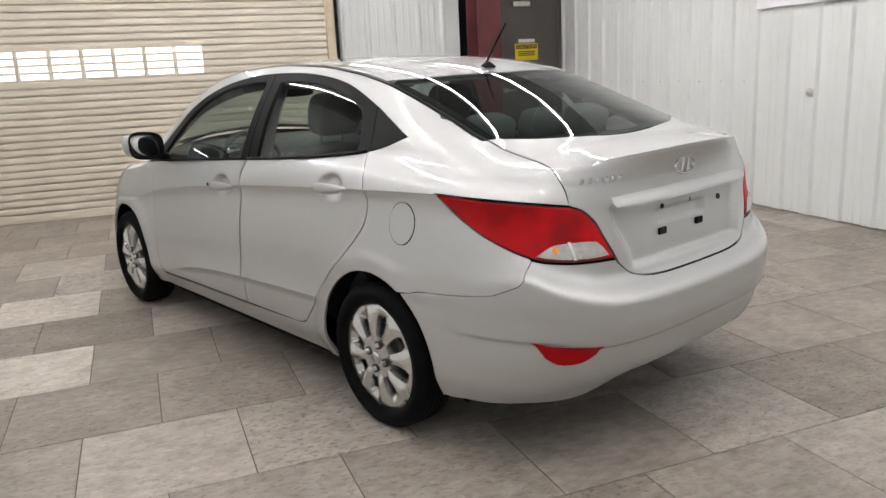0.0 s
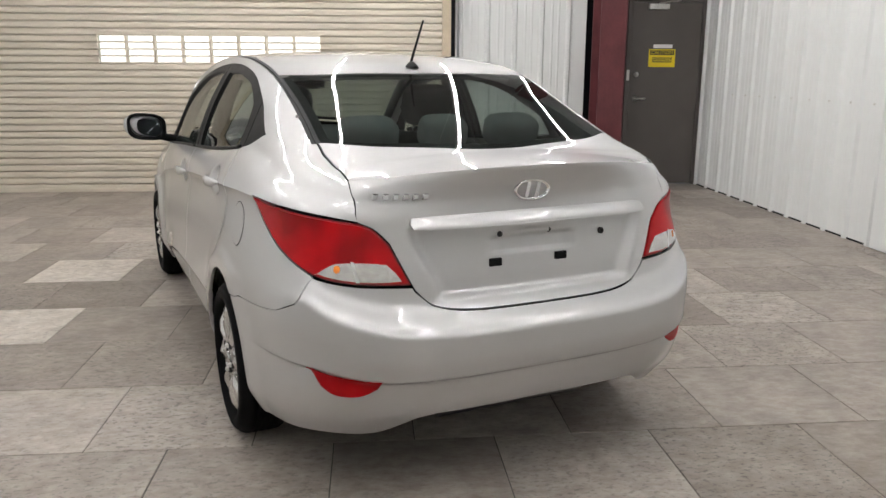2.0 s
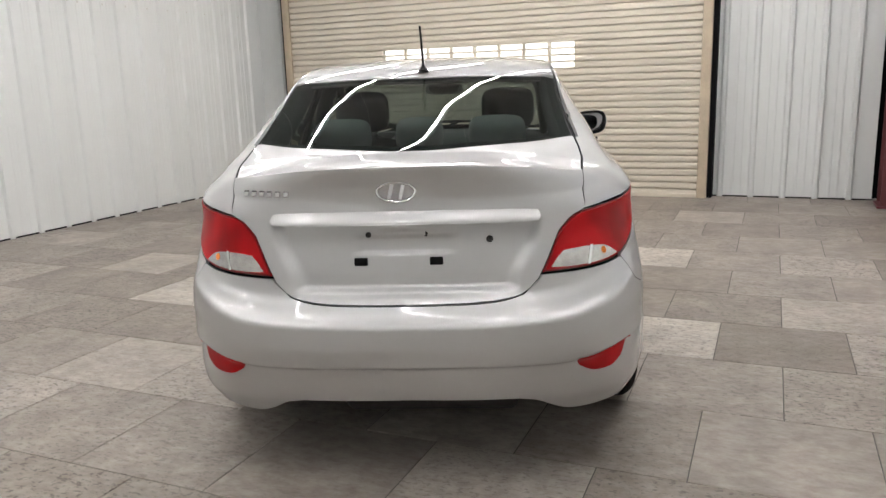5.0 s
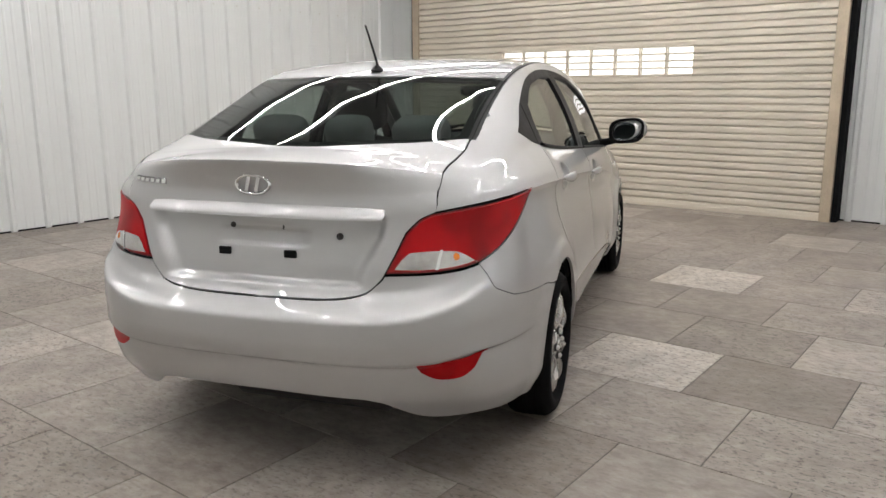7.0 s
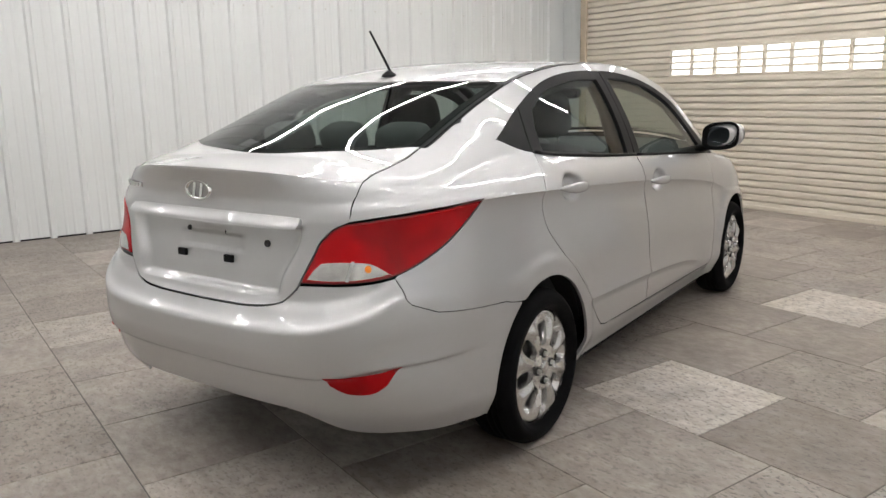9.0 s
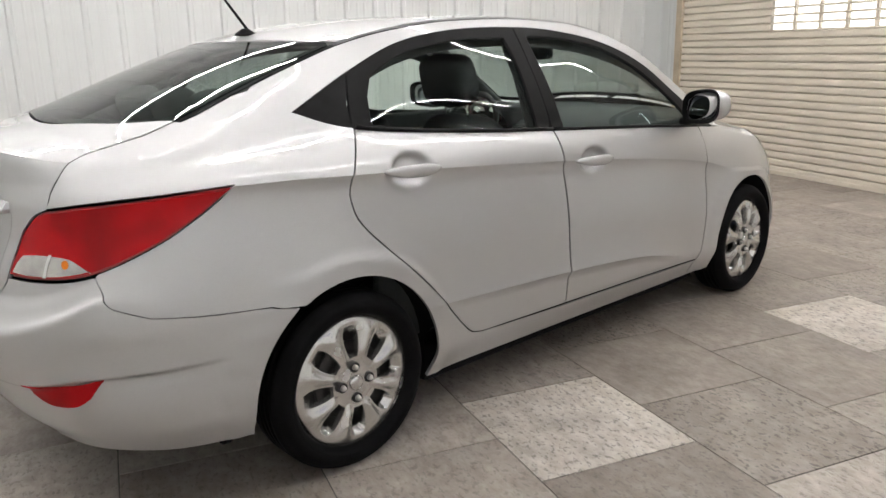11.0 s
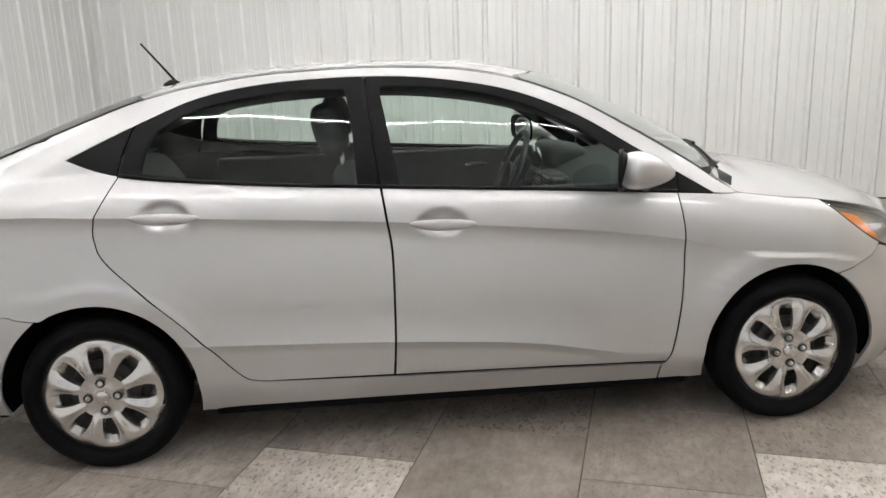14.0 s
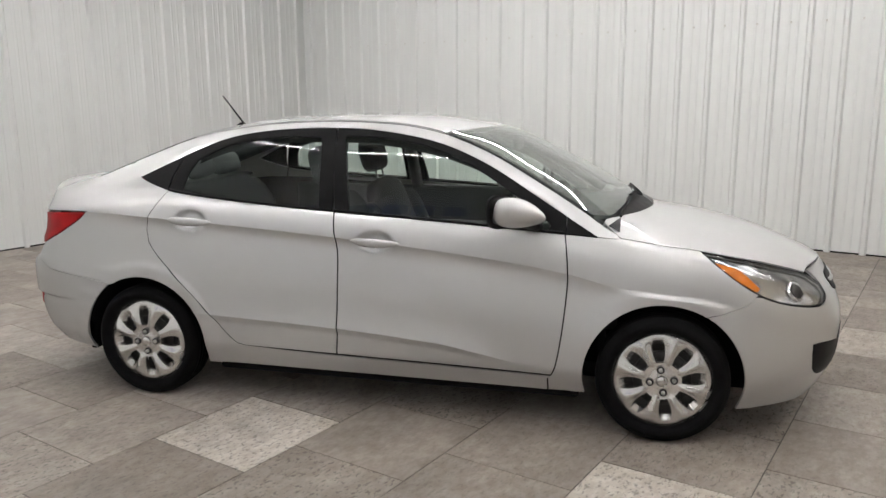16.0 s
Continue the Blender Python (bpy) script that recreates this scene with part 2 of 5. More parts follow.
def ribbed(length, height, first=0.15):
    """Sheet steel along +x, facing +y: trapezoid ribs every foot with two swages between, 20 mm deep backing."""
    prof = [(0.0, 0.0)]
    x = first
    while x < length - 0.04:
        for dx, dy in ((-0.034, 0.0), (-0.015, 0.026), (0.015, 0.026), (0.034, 0.0), (0.100, 0.0), (0.108, 0.0035), (0.122, 0.0035), (0.130, 0.0), (0.175, 0.0), (0.183, 0.0035), (0.197, 0.0035), (0.205, 0.0)):
            if 0 < x + dx < length:
                prof.append((x + dx, dy))
        x += RIB
    prof.append((length, 0.0))
    bm = bmesh.new()
    lo = [bm.verts.new((a, b, 0)) for a, b in prof]
    hi = [bm.verts.new((a, b, height)) for a, b in prof]
    for i in range(len(prof) - 1):
        bm.faces.new((lo[i], lo[i + 1], hi[i + 1], hi[i]))
    b0, b1, b2, b3 = (bm.verts.new(c) for c in ((0, -0.04, 0), (length, -0.04, 0), (length, -0.04, height), (0, -0.04, height)))
    bm.faces.new((b1, b0, b3, b2))
    bm.faces.new((lo[0], hi[0], b3, b0)), bm.faces.new((lo[-1], b1, b2, hi[-1]))
    bm.faces.new([*lo[::-1], b0, b1]), bm.faces.new([*hi, b2, b3])
    return bm


def wall(name, length, height, m, label, first=0.15):
    return tagged(obj(name, ribbed(length, height, first), M_WALL, m=m), label, "wall", kind="structure")


W_LBL = "white painted ribbed sheet-steel wall lining"
wall("wall_long", X_FRONT - X_BACK, Z_CEIL, pose(X_FRONT, Y_LONG, 0, 0, 0, 180), W_LBL, 0.264)
wall("wall_back", Y_LONG - Y_SHORT, Z_CEIL, pose(X_BACK, Y_LONG, 0, 0, 0, -90), W_LBL)
wall("wall_short", X_DOOR - X_BACK + 0.1, Z_CEIL, pose(X_BACK, Y_SHORT, 0, 0, 0, 0), W_LBL, 0.10)
wall("wall_front_left", Y_LONG - 4.22, Z_CEIL, pose(X_FRONT, 4.22, 0, 0, 0, 90), W_LBL, 0.2)
wall("wall_front_mid", 1.54, Z_CEIL, pose(X_FRONT, -2.63, 0, 0, 0, 90), W_LBL, 0.21)
tagged(obj("wall_front_head", box((X_FRONT, -1.09, 3.2), (X_FRONT + 0.1, 4.22, Z_CEIL)), M_WALL), "white steel lining above the roller shutter", "wall", kind="structure")
tagged(obj("wall_door_head", box((X_DOOR + 0.002, Y_SHORT, 2.2), (X_DOOR + 0.1, -2.63, Z_CEIL)), M_WALL), "white wall above the brown door", "wall", kind="structure")
tagged(obj("wall_door_side", box((X_DOOR + 0.002, -3.17, 0), (X_DOOR + 0.1, -2.63, 2.2)), M_DARK), "dark wall return behind the red column", "wall", kind="structure")
tagged(obj("ceiling", box((X_BACK - 0.1, Y_SHORT - 0.1, Z_CEIL), (X_DOOR + 0.2, Y_LONG + 0.1, Z_CEIL + 0.1)), M_CEIL), "grey lined roof", "ceiling", kind="structure")
floor = tagged(obj("floor", box((X_BACK - 0.1, Y_SHORT - 0.1, -0.12), (X_DOOR + 0.2, Y_LONG + 0.1, -0.003)), M_GROUT), "grey stone-look tiled floor with dark joints", "floor", kind="structure")

# near-black strips at the wall feet stand in for the shadow gap under the lining
for lo, hi in (((X_BACK, Y_LONG - 0.006, 0.0), (X_FRONT, Y_LONG - 0.001, 0.014)), ((X_BACK + 0.001, Y_SHORT, 0.0), (X_BACK + 0.006, Y_LONG, 0.014)), ((1.32, Y_SHORT + 0.001, 0.0), (X_DOOR - 0.1, Y_SHORT + 0.006, 0.014)), ((X_FRONT - 0.006, -2.63, 0.0), (X_FRONT - 0.001, -1.10, 0.014))):
    tagged(obj("gap_shade", box(lo, hi), M_DARK), "dark strip standing in for the shadow gap under the wall lining", "trim", kind="structure")

# roller shutter
shutter = tagged(new("roller_shutter"), "cream steel roller shutter with a band of small panes, closed", "shutter", kind="structure")
SH_Y0, SH_Y1, SH_P, SH_H = -0.95, 4.12, 0.0735, 3.3
WIN_Z, WIN_Y0, WIN_P = 1.405, 0.40, 0.300


def slat_profile(z0):
    return [(0.024, z0 + 0.0005), (-0.015, z0 + 0.0015), (-0.0205, z0 + 0.006), (-0.023, z0 + 0.026), (-0.0225, z0 + 0.050), (-0.0185, z0 + 0.0610), (-0.012, z0 + 0.0640), (0.024, z0 + 0.0650), (0.024, z0 + SH_P)]


def slat_mesh(y0, y1):
    bm = bmesh.new()
    prof = slat_profile(0.0)
    a = [bm.verts.new((x, y0, z)) for x, z in prof]
    b = [bm.verts.new((x, y1, z)) for x, z in prof]
    for i in range(len(prof) - 1):
        bm.faces.new((a[i], a[i + 1], b[i + 1], b[i]))
    c = [bm.verts.new((0.030, y, z)) for y in (y0, y1) for z in (0.001, SH_P)]
    bm.faces.new((c[0], c[2], c[3], c[1]))
    bm.faces.new([*a, c[1], c[0]]), bm.faces.new([*b, c[3], c[2]])
    bm.faces.new((a[-1], b[-1], c[3], c[1])), bm.faces.new((a[0], c[0], c[2], b[0]))
    me = mesh_of(bm, "slat")
    me.materials.append(M_SHUT)
    return me


full, left_end, right_end = slat_mesh(SH_Y0, SH_Y1), slat_mesh(WIN_Y0 + 8 * WIN_P - 0.012, SH_Y1), slat_mesh(SH_Y0, WIN_Y0)
row0 = round(WIN_Z / SH_P)
for i in range(int(SH_H / SH_P)):
    at = pose(X_SHUT, 0, i * SH_P + 0.02)
    if row0 <= i < row0 + 4:
        part_me("slat", left_end, shutter, at), part_me("slat", right_end, shutter, at)
    else:
        part_me("slat", full, shutter, at)
part("bottom_bar", box((X_SHUT - 0.03, SH_Y0, 0.0), (X_SHUT + 0.02, SH_Y1, 0.045), 0.006), M_SHUT, shutter)
pane_me = mesh_of(box((-0.004, 0.006, 0.012), (0.004, WIN_P - 0.034, SH_P - 0.010), 0.003), "pane")
pane_me.materials.append(M_DAY)
bar_me = mesh_of(box((-0.02, -0.026, 0), (0.006, 0.008, 4 * SH_P), 0.004), "mullion")
bar_me.materials.append(M_SHUT)
rail_me = mesh_of(box((-0.022, 0, -0.008), (0.006, 8 * WIN_P - 0.02, 0.010), 0.004), "pane_rail")
rail_me.materials.append(M_SHUT)
for k in range(8):
    for j in range(4):
        part_me("pane", pane_me, shutter, pose(X_SHUT, WIN_Y0 + k * WIN_P, (row0 + j) * SH_P + 0.02))
    if k:
        part_me("mullion", bar_me, shutter, pose(X_SHUT, WIN_Y0 + k * WIN_P, row0 * SH_P + 0.02))
for j in range(5):
    part_me("pane_rail", rail_me, shutter, pose(X_SHUT, WIN_Y0, (row0 + j) * SH_P + 0.02))
for y, s in ((SH_Y0, -1), (SH_Y1, 1)):
    a, b = sorted((y, y + s * 0.10))
    g = part("guide", box((X_SHUT - 0.05, a, 0), (X_SHUT + 0.06, b, SH_H), 0.006), M_GUIDE, shutter, "scuffed beige steel guide rail")
    a, b = sorted((y + s * 0.10, y + s * 0.15))
    part("angle", box((X_SHUT, a, 0), (X_FRONT + 0.05, b, SH_H)), M_DARK, shutter, "dark steel jamb angle")

# red steel column
column = tagged(new("steel_column"), "dark red primed steel column on a base plate", "column", kind="structure")
part("flange", box((4.27, -2.95, 0.0), (4.285, -2.66, Z_CEIL)), M_RED, column)
part("flange", box((4.60, -2.95, 0.0), (4.615, -2.66, Z_CEIL)), M_RED, column)
part("web", box((4.285, -2.815, 0.0), (4.60, -2.80, Z_CEIL)), M_RED, column)
part("base_plate", box((4.24, -2.98, 0.0), (4.64, -2.63, 0.02), 0.003), M_RED, column)
part("side_plate", box((4.30, -2.945, 0.02), (4.90, -2.93, Z_CEIL)), M_RED, column)

# brown door at the end of the short wall
door = tagged(new("door_1"), "dark brown steel door with a yellow caution sign, closed", "door", kind="structure")
D0, D1 = -4.04, -3.20
part("leaf", box((X_DOOR - 0.045, D0, 0.012), (X_DOOR, D1, 2.13), 0.003), M_DOOR, door)
for lo, hi in (((X_DOOR - 0.06, D0 - 0.05, 0), (X_DOOR + 0.05, D0 - 0.004, 2.19)), ((X_DOOR - 0.06, D1 + 0.004, 0), (X_DOOR + 0.05, D1 + 0.055, 2.19)), ((X_DOOR - 0.06, D0 - 0.004, 2.136), (X_DOOR + 0.05, D1 + 0.004, 2.19))):
    part("frame", box(lo, hi, 0.004), M_DOOR, door)
xf = X_DOOR - 0.045
rose = part("handle_rose", cyl(0.032, 0.030, 0.02, pose(xf - 0.01, D1 - 0.075, 1.03, 0, 90, 0)), M_STEEL, door, "round brushed steel rose", True)
part("lever", sweep([(xf - 0.02, D1 - 0.075, 1.03), (xf - 0.055, D1 - 0.075, 1.03), (xf - 0.06, D1 - 0.09, 1.03), (xf - 0.06, D1 - 0.19, 1.028)], 0.010), M_STEEL, rose, "", True)
part("deadbolt", cyl(0.030, 0.026, 0.03, pose(xf - 0.015, D1 - 0.075, 1.31, 0, 90, 0)), M_STEEL, door, "round steel deadbolt", True)
part("strike_plate", box((xf - 0.018, D1 + 0.006, 1.24), (xf - 0.001, D1 + 0.04, 1.36), 0.002), M_STEEL, door)
part("closer_body", box((xf - 0.06, D1 - 0.42, 2.05), (xf - 0.001, D1 - 0.18, 2.11), 0.008), M_STEEL, door, "grey door closer")
part("closer_arm", sweep([(xf - 0.05, D1 - 0.30, 2.115), (xf - 0.30, D1 - 0.42, 2.125), (xf - 0.02, D1 - 0.55, 2.15)], 0.010), M_STEEL, door)
sign = part("caution_sign", box((xf - 0.003, -3.74, 1.395), (xf - 0.0005, -3.42, 1.60)), M_YELLOW, door, "yellow caution sticker")
part("header", box((xf - 0.0042, -3.725, 1.535), (xf - 0.003, -3.435, 1.588)), M_INK, sign)
word = bpy.data.curves.new("caution_word", "FONT")
word.body, word.size, word.align_x, word.align_y, word.extrude = "CAUTION", 0.058, "CENTER", "CENTER", 0.0003
lettering = new("caution_word", word)
bpy.context.view_layer.update()
word_me = bpy.data.meshes.new_from_object(lettering.evaluated_get(bpy.context.evaluated_depsgraph_get()))
bpy.data.objects.remove(lettering)
word_me.materials.clear()
word_me.materials.append(M_YELLOW)
part_me("word", word_me, sign, Matrix.Translation((xf - 0.0048, -3.58, 1.5615)) @ Matrix(((0, 0, -1, 0), (-1, 0, 0, 0), (0, 1, 0, 0), (0, 0, 0, 1))), "yellow word on the black header")
part("small_notice", box((xf - 0.002, -3.70, 1.612), (xf - 0.0005, -3.47, 1.655)), M_BOARD, door, "small white notice")
for z in (1.50, 1.478, 1.456):
    part("text_bar", box((xf - 0.0042, -3.70, z - 0.006), (xf - 0.003, -3.46, z + 0.005)), M_INK, sign)

# sliding panel in the short wall with a round pull, and the board above it
slide = tagged(new("sliding_panel"), "white ribbed steel panel with a round steel pull", "panel", kind="structure")
pm = part("sheet", ribbed(2.75, 1.95, 0.24), M_WALL, slide)
pm.matrix_basis = pose(-1.45, Y_SHORT + 0.045, 0.012)
part("pull", lathe([(0, 0), (0.016, 0), (0.016, 0.02), (0.032, 0.028), (0.034, 0.042), (0.024, 0.055), (0, 0.058)], 24), M_STEEL, slide, "round steel knob", True).matrix_basis = pose(0.68, Y_SHORT + 0.05, 1.02)
board = tagged(obj("sign_board", box((-1.35, Y_SHORT + 0.075, 1.715), (1.30, Y_SHORT + 0.10, 2.55), 0.004), M_BOARD), "white board with blue lettering on the short wall", "sign")

for x, w in ((1.05, 0.26), (0.72, 0.22), (0.44, 0.26), (0.12, 0.26), (-0.20, 0.20), (-0.48, 0.26), (-0.80, 0.26)):
    part("letter_bar", box((x - w / 2, Y_SHORT + 0.10, 1.98), (x + w / 2, Y_SHORT + 0.104, 2.34)), M_BLUE, board, "blue lettering as a bar")
part("letter_bar", box((-0.75, Y_SHORT + 0.10, 1.80), (0.85, Y_SHORT + 0.104, 1.90)), M_BLUE, board)

# tubes on the ceiling
TUBES, Z_TUBE, TUBE_0, TUBE_1 = (-2.26, -1.08, 0.08, 1.25, 2.46), 3.03, -4.6, 4.2
for y in TUBES:
    lamp = tagged(new("strip_light"), "long lit strip light hung from the roof", "strip light", "hanging strip lights")
    part("housing", box((TUBE_0 - 0.05, y - 0.022, Z_TUBE), (TUBE_1 + 0.05, y + 0.022, Z_TUBE + 0.05), 0.006), M_WALL, lamp)
    part("tube", box((TUBE_0, y - 0.011, Z_TUBE - 0.016), (TUBE_1, y + 0.011, Z_TUBE - 0.001), 0.005), M_TUBE, lamp, "lit tube")
    for x in (-4.0, -1.6, 0.8, 3.2):
        part("hanger", sweep([(x, y, Z_TUBE + 0.05), (x, y, Z_CEIL)], 0.003, 6), M_STEEL, lamp)

# rows of screw heads in the lining
screw_me = mesh_of(lathe([(0, 0.008), (0.005, 0.008), (0.006, 0.005), (0.006, 0.003), (0.011, 0.002), (0.011, -0.002), (0, -0.002)], 10), "wall_screw")
screw_me.materials.append(M_STEEL)
long_wall, short_wall = bpy.data.objects["wall_long"], bpy.data.objects["wall_short"]
for k in range(30):
    part_me("wall_screw", screw_me, long_wall, pose(0.264 + RIB * k + 0.175, 0.001, 2.2))
for k in range(31):
    part_me("wall_screw", screw_me, short_wall, pose(0.10 + RIB * k + 0.14, 0.001, 1.10))

# ---- the car ----
CAR = pose(0, 0, 0, 0, 0, 20.7)

# ---- the car's surface: x forward, y to its left, z up, from the ground midway between the axles ----


def curve(*pts):
    """A smooth line through (a, b) pairs: b as a function of a, with no overshoot, flat beyond its ends."""
    xs, ys = np.array([p[0] for p in pts], float), np.array([p[1] for p in pts], float)
    h, d = np.diff(xs), np.diff(ys) / np.diff(xs)
    g = np.zeros(len(xs))
    for i in range(1, len(xs) - 1):
        if d[i - 1] * d[i] > 0:
            w1, w2 = 2 * h[i] + h[i - 1], h[i] + 2 * h[i - 1]
            g[i] = (w1 + w2) / (w1 / d[i - 1] + w2 / d[i])
    g[0], g[-1] = d[0], d[-1]

    known = {}

    def f(x):
        x = min(max(x, xs[0]), xs[-1])
        if x in known:
            return known[x]
        i = min(max(int(np.searchsorted(xs, x)) - 1, 0), len(xs) - 2)
        t = (x - xs[i]) / h[i]
        known[x] = float((1 + 2 * t) * (1 - t) ** 2 * ys[i] + t * (1 - t) ** 2 * h[i] * g[i] + t * t * (3 - 2 * t) * ys[i + 1] + t * t * (t - 1) * h[i] * g[i + 1])
        return known[x]
    return f


RAIL_Z = curve((-2.2, 1.035), (-2.0, 1.062), (-1.82, 1.076), (-1.65, 1.118), (-1.5, 1.175), (-1.3, 1.250), (-1.1, 1.318), (-0.9, 1.362), (-0.6, 1.398), (-0.3, 1.408), (0.0, 1.396), (0.2, 1.366), (0.45, 1.282), (0.7, 1.148), (0.9, 1.028), (1.1, 0.908), (1.42, 0.862), (1.7, 0.792), (1.9, 0.722), (2.1, 0.62))
RAIL_Y = curve((-2.2, 0.52), (-2.0, 0.562), (-1.82, 0.575), (-1.65, 0.572), (-1.5, 0.562), (-1.3, 0.555), (-1.1, 0.556), (-0.9, 0.556), (-0.3, 0.550), (0.2, 0.588), (0.45, 0.634), (0.7, 0.668), (0.9, 0.694), (1.1, 0.712), (1.42, 0.700), (1.7, 0.640), (2.1, 0.5))
BELT_Z = curve((-2.2, 0.955), (-1.9, 0.985), (-1.6, 1.03), (-1.4, 1.06), (-1.2, 1.070), (-1.0, 1.052), (-0.25, 0.990), (0.55, 0.938), (0.98, 0.905), (1.1, 0.880), (1.42, 0.825), (1.7, 0.750), (1.9, 0.670), (2.1, 0.56))
BELT_Y = curve((-2.2, 0.705), (-1.9, 0.706), (-1.4, 0.690), (-1.1, 0.708), (-0.25, 0.750), (0.5, 0.756), (1.0, 0.752), (1.42, 0.755), (1.7, 0.735), (2.1, 0.68))
CHAR_Z = curve((-2.2, 0.90), (-1.57, 0.945), (-1.23, 0.932), (-0.81, 0.908), (-0.22, 0.866), (0.42, 0.806), (0.84, 0.748), (1.10, 0.690), (1.4, 0.655), (2.1, 0.47))
CHAR_D = curve((-2.2, 0.0), (-1.7, 0.012), (-1.2, 0.024), (-0.2, 0.026), (0.8, 0.020), (1.15, 0.0))
CREASE_Z = curve((-1.0, 0.462), (-0.22, 0.430), (0.27, 0.392), (0.62, 0.325))
CREASE_D = curve((-1.0, 0.0), (-0.8, 0.016), (0.3, 0.018), (0.68, 0.0))
SIDE_Y = curve((-2.2, 0.795), (-1.75, 0.812), (-1.3, 0.828), (-0.7, 0.826), (0.6, 0.826), (1.3, 0.838), (1.7, 0.812), (2.1, 0.78))
REAR_X = curve((0.18, -2.02), (0.27, -2.09), (0.33, -2.142), (0.40, -2.178), (0.45, -2.198), (0.52, -2.213), (0.580, -2.212), (0.592, -2.206), (0.605, -2.186), (0.64, -2.158), (0.67, -2.138), (0.74, -2.128), (0.83, -2.112), (0.90, -2.104), (0.96, -2.098), (1.0, -2.105), (1.03, -2.118), (1.06, -2.135))
FRONT_X = curve((0.14, 2.02), (0.20, 2.065), (0.28, 2.10), (0.38, 2.125), (0.50, 2.130), (0.60, 2.11), (0.68, 2.07), (0.75, 2.02), (0.82, 1.945), (0.90, 1.80), (0.95, 1.68))
RISE = curve((-2.70, 0.0), (-2.36, 0.012), (-2.18, 0.038), (-2.04, 0.066), (-1.90, 0.100), (-1.75, 0.090), (-1.5, 0.0))
# fold across the rear bumper, above its reflectors
GROOVE = curve((0.30, 0.0), (0.38, 0.003), (0.44, 0.010), (0.476, 0.016), (0.490, 0.0), (0.60, 0.0))
XR0, XF0, LR, LF = -1.45, 1.30, 1.25, 1.25


def smooth(a, b, t):
    t = min(max((t - a) / (b - a), 0), 1)
    return t * t * (3 - 2 * t)


def side_y(x, z):
    """Half the car's width at a place of its side."""
    x = min(max(x, -2.2), 2.1)
    zr, yr, zb, yb, zc, s = RAIL_Z(x), RAIL_Y(x), BELT_Z(x), BELT_Y(x), CHAR_Z(x), SIDE_Y(x)
    if z >= zb:
        t = min((z - zb) / max(zr - zb, 1e-4), 1.25)
        k = 0.37 + 0.10 * smooth(-1.25, -1.5, x)
        bow = yb + (yr - yb) * (k * t + (1 - k) * t * t)
        glass = yb + (yr - yb) * t + 0.50 * (zr - zb) ** 2 * t * (1 - t)
        return bow + (glass - bow) * smooth(-1.35, -1.1, x)
    cd = CHAR_D(x)
    lean = 0.024 + 0.020 * smooth(-1.1, -1.7, x)
    if z >= zc:
        # from the shoulder crease up to the belt
        t = (z - zc) / max(zb - zc, 1e-4)
        return s - lean + (yb - s + lean) * t ** 1.05 + 0.010 * math.sin(math.pi * t)
    d = zc - z
    y = s - 0.020 * smooth(0.45, 0.0, z / max(zc, 0.1)) - lean * smooth(0.62, 1.0, z / zc)
    # undercut below the shoulder crease
    y -= cd * 0.42 * d / 0.05 * math.exp(1 - d / 0.05)
    k = CREASE_Z(x)
    if z >= k:
        y += CREASE_D(x) * max(0.0, 1 - (z - k) / 0.15) ** 2
    else:
        y += CREASE_D(x) * max(0.0, 1 - (k - z) / 0.035) ** 1.3
    y -= 0.055 * smooth(0.32, 0.15, z)
    # lips of the wheel arches
    for cx in (-1.285, 1.285):
        r = math.hypot(x - cx, z - 0.285)
        if z > 0.15:
            y += 0.004 * smooth(0.50, 0.40, r) + 0.010 * smooth(0.428, 0.398, r)
    return y


def skin(a, z, n=3.5):
    """The place on the car's left skin: a is x along the side and runs on round the corners, to the middle of tail and nose."""
    if XR0 <= a <= XF0:
        return Vector((a, side_y(a, z), z))
    if a < XR0:
        f = min((XR0 - a) / LR, 1) * math.pi / 2
        zz = z - RISE(a) * smooth(0.47, 0.57, z) * smooth(0.86, 0.74, z)
        g = GROOVE(z + 0.034 * smooth(-1.95, -2.35, a)) * smooth(-1.52, -1.80, a)
        x = XR0 + (REAR_X(zz) + g - XR0) * max(math.sin(f), 0) ** (2 / n)
        return Vector((x, (side_y(x, z) - g) * max(math.cos(f), 0) ** (2 / n), z))
    m = 2.7
    f = min((a - XF0) / LF, 1) * math.pi / 2
    x = XF0 + (FRONT_X(z) - XF0) * max(math.sin(f), 0) ** (2 / m)
    return Vector((x, side_y(x, z) * max(math.cos(f), 0) ** (2 / m), z))


ROOF_Z = curve((-2.2, 1.050), (-2.12, 1.070), (-2.0, 1.080), (-1.89, 1.086), (-1.85, 1.089), (-1.83, 1.098), (-1.6, 1.193), (-1.4, 1.269), (-1.18, 1.338), (-1.0, 1.378), (-0.7, 1.418), (-0.3, 1.433), (0.05, 1.424), (0.3, 1.392), (0.46, 1.358), (0.7, 1.258), (0.95, 1.135), (1.18, 0.998), (1.24, 0.966), (1.45, 0.932), (1.65, 0.890), (1.8, 0.846), (1.92, 0.796), (2.03, 0.742))


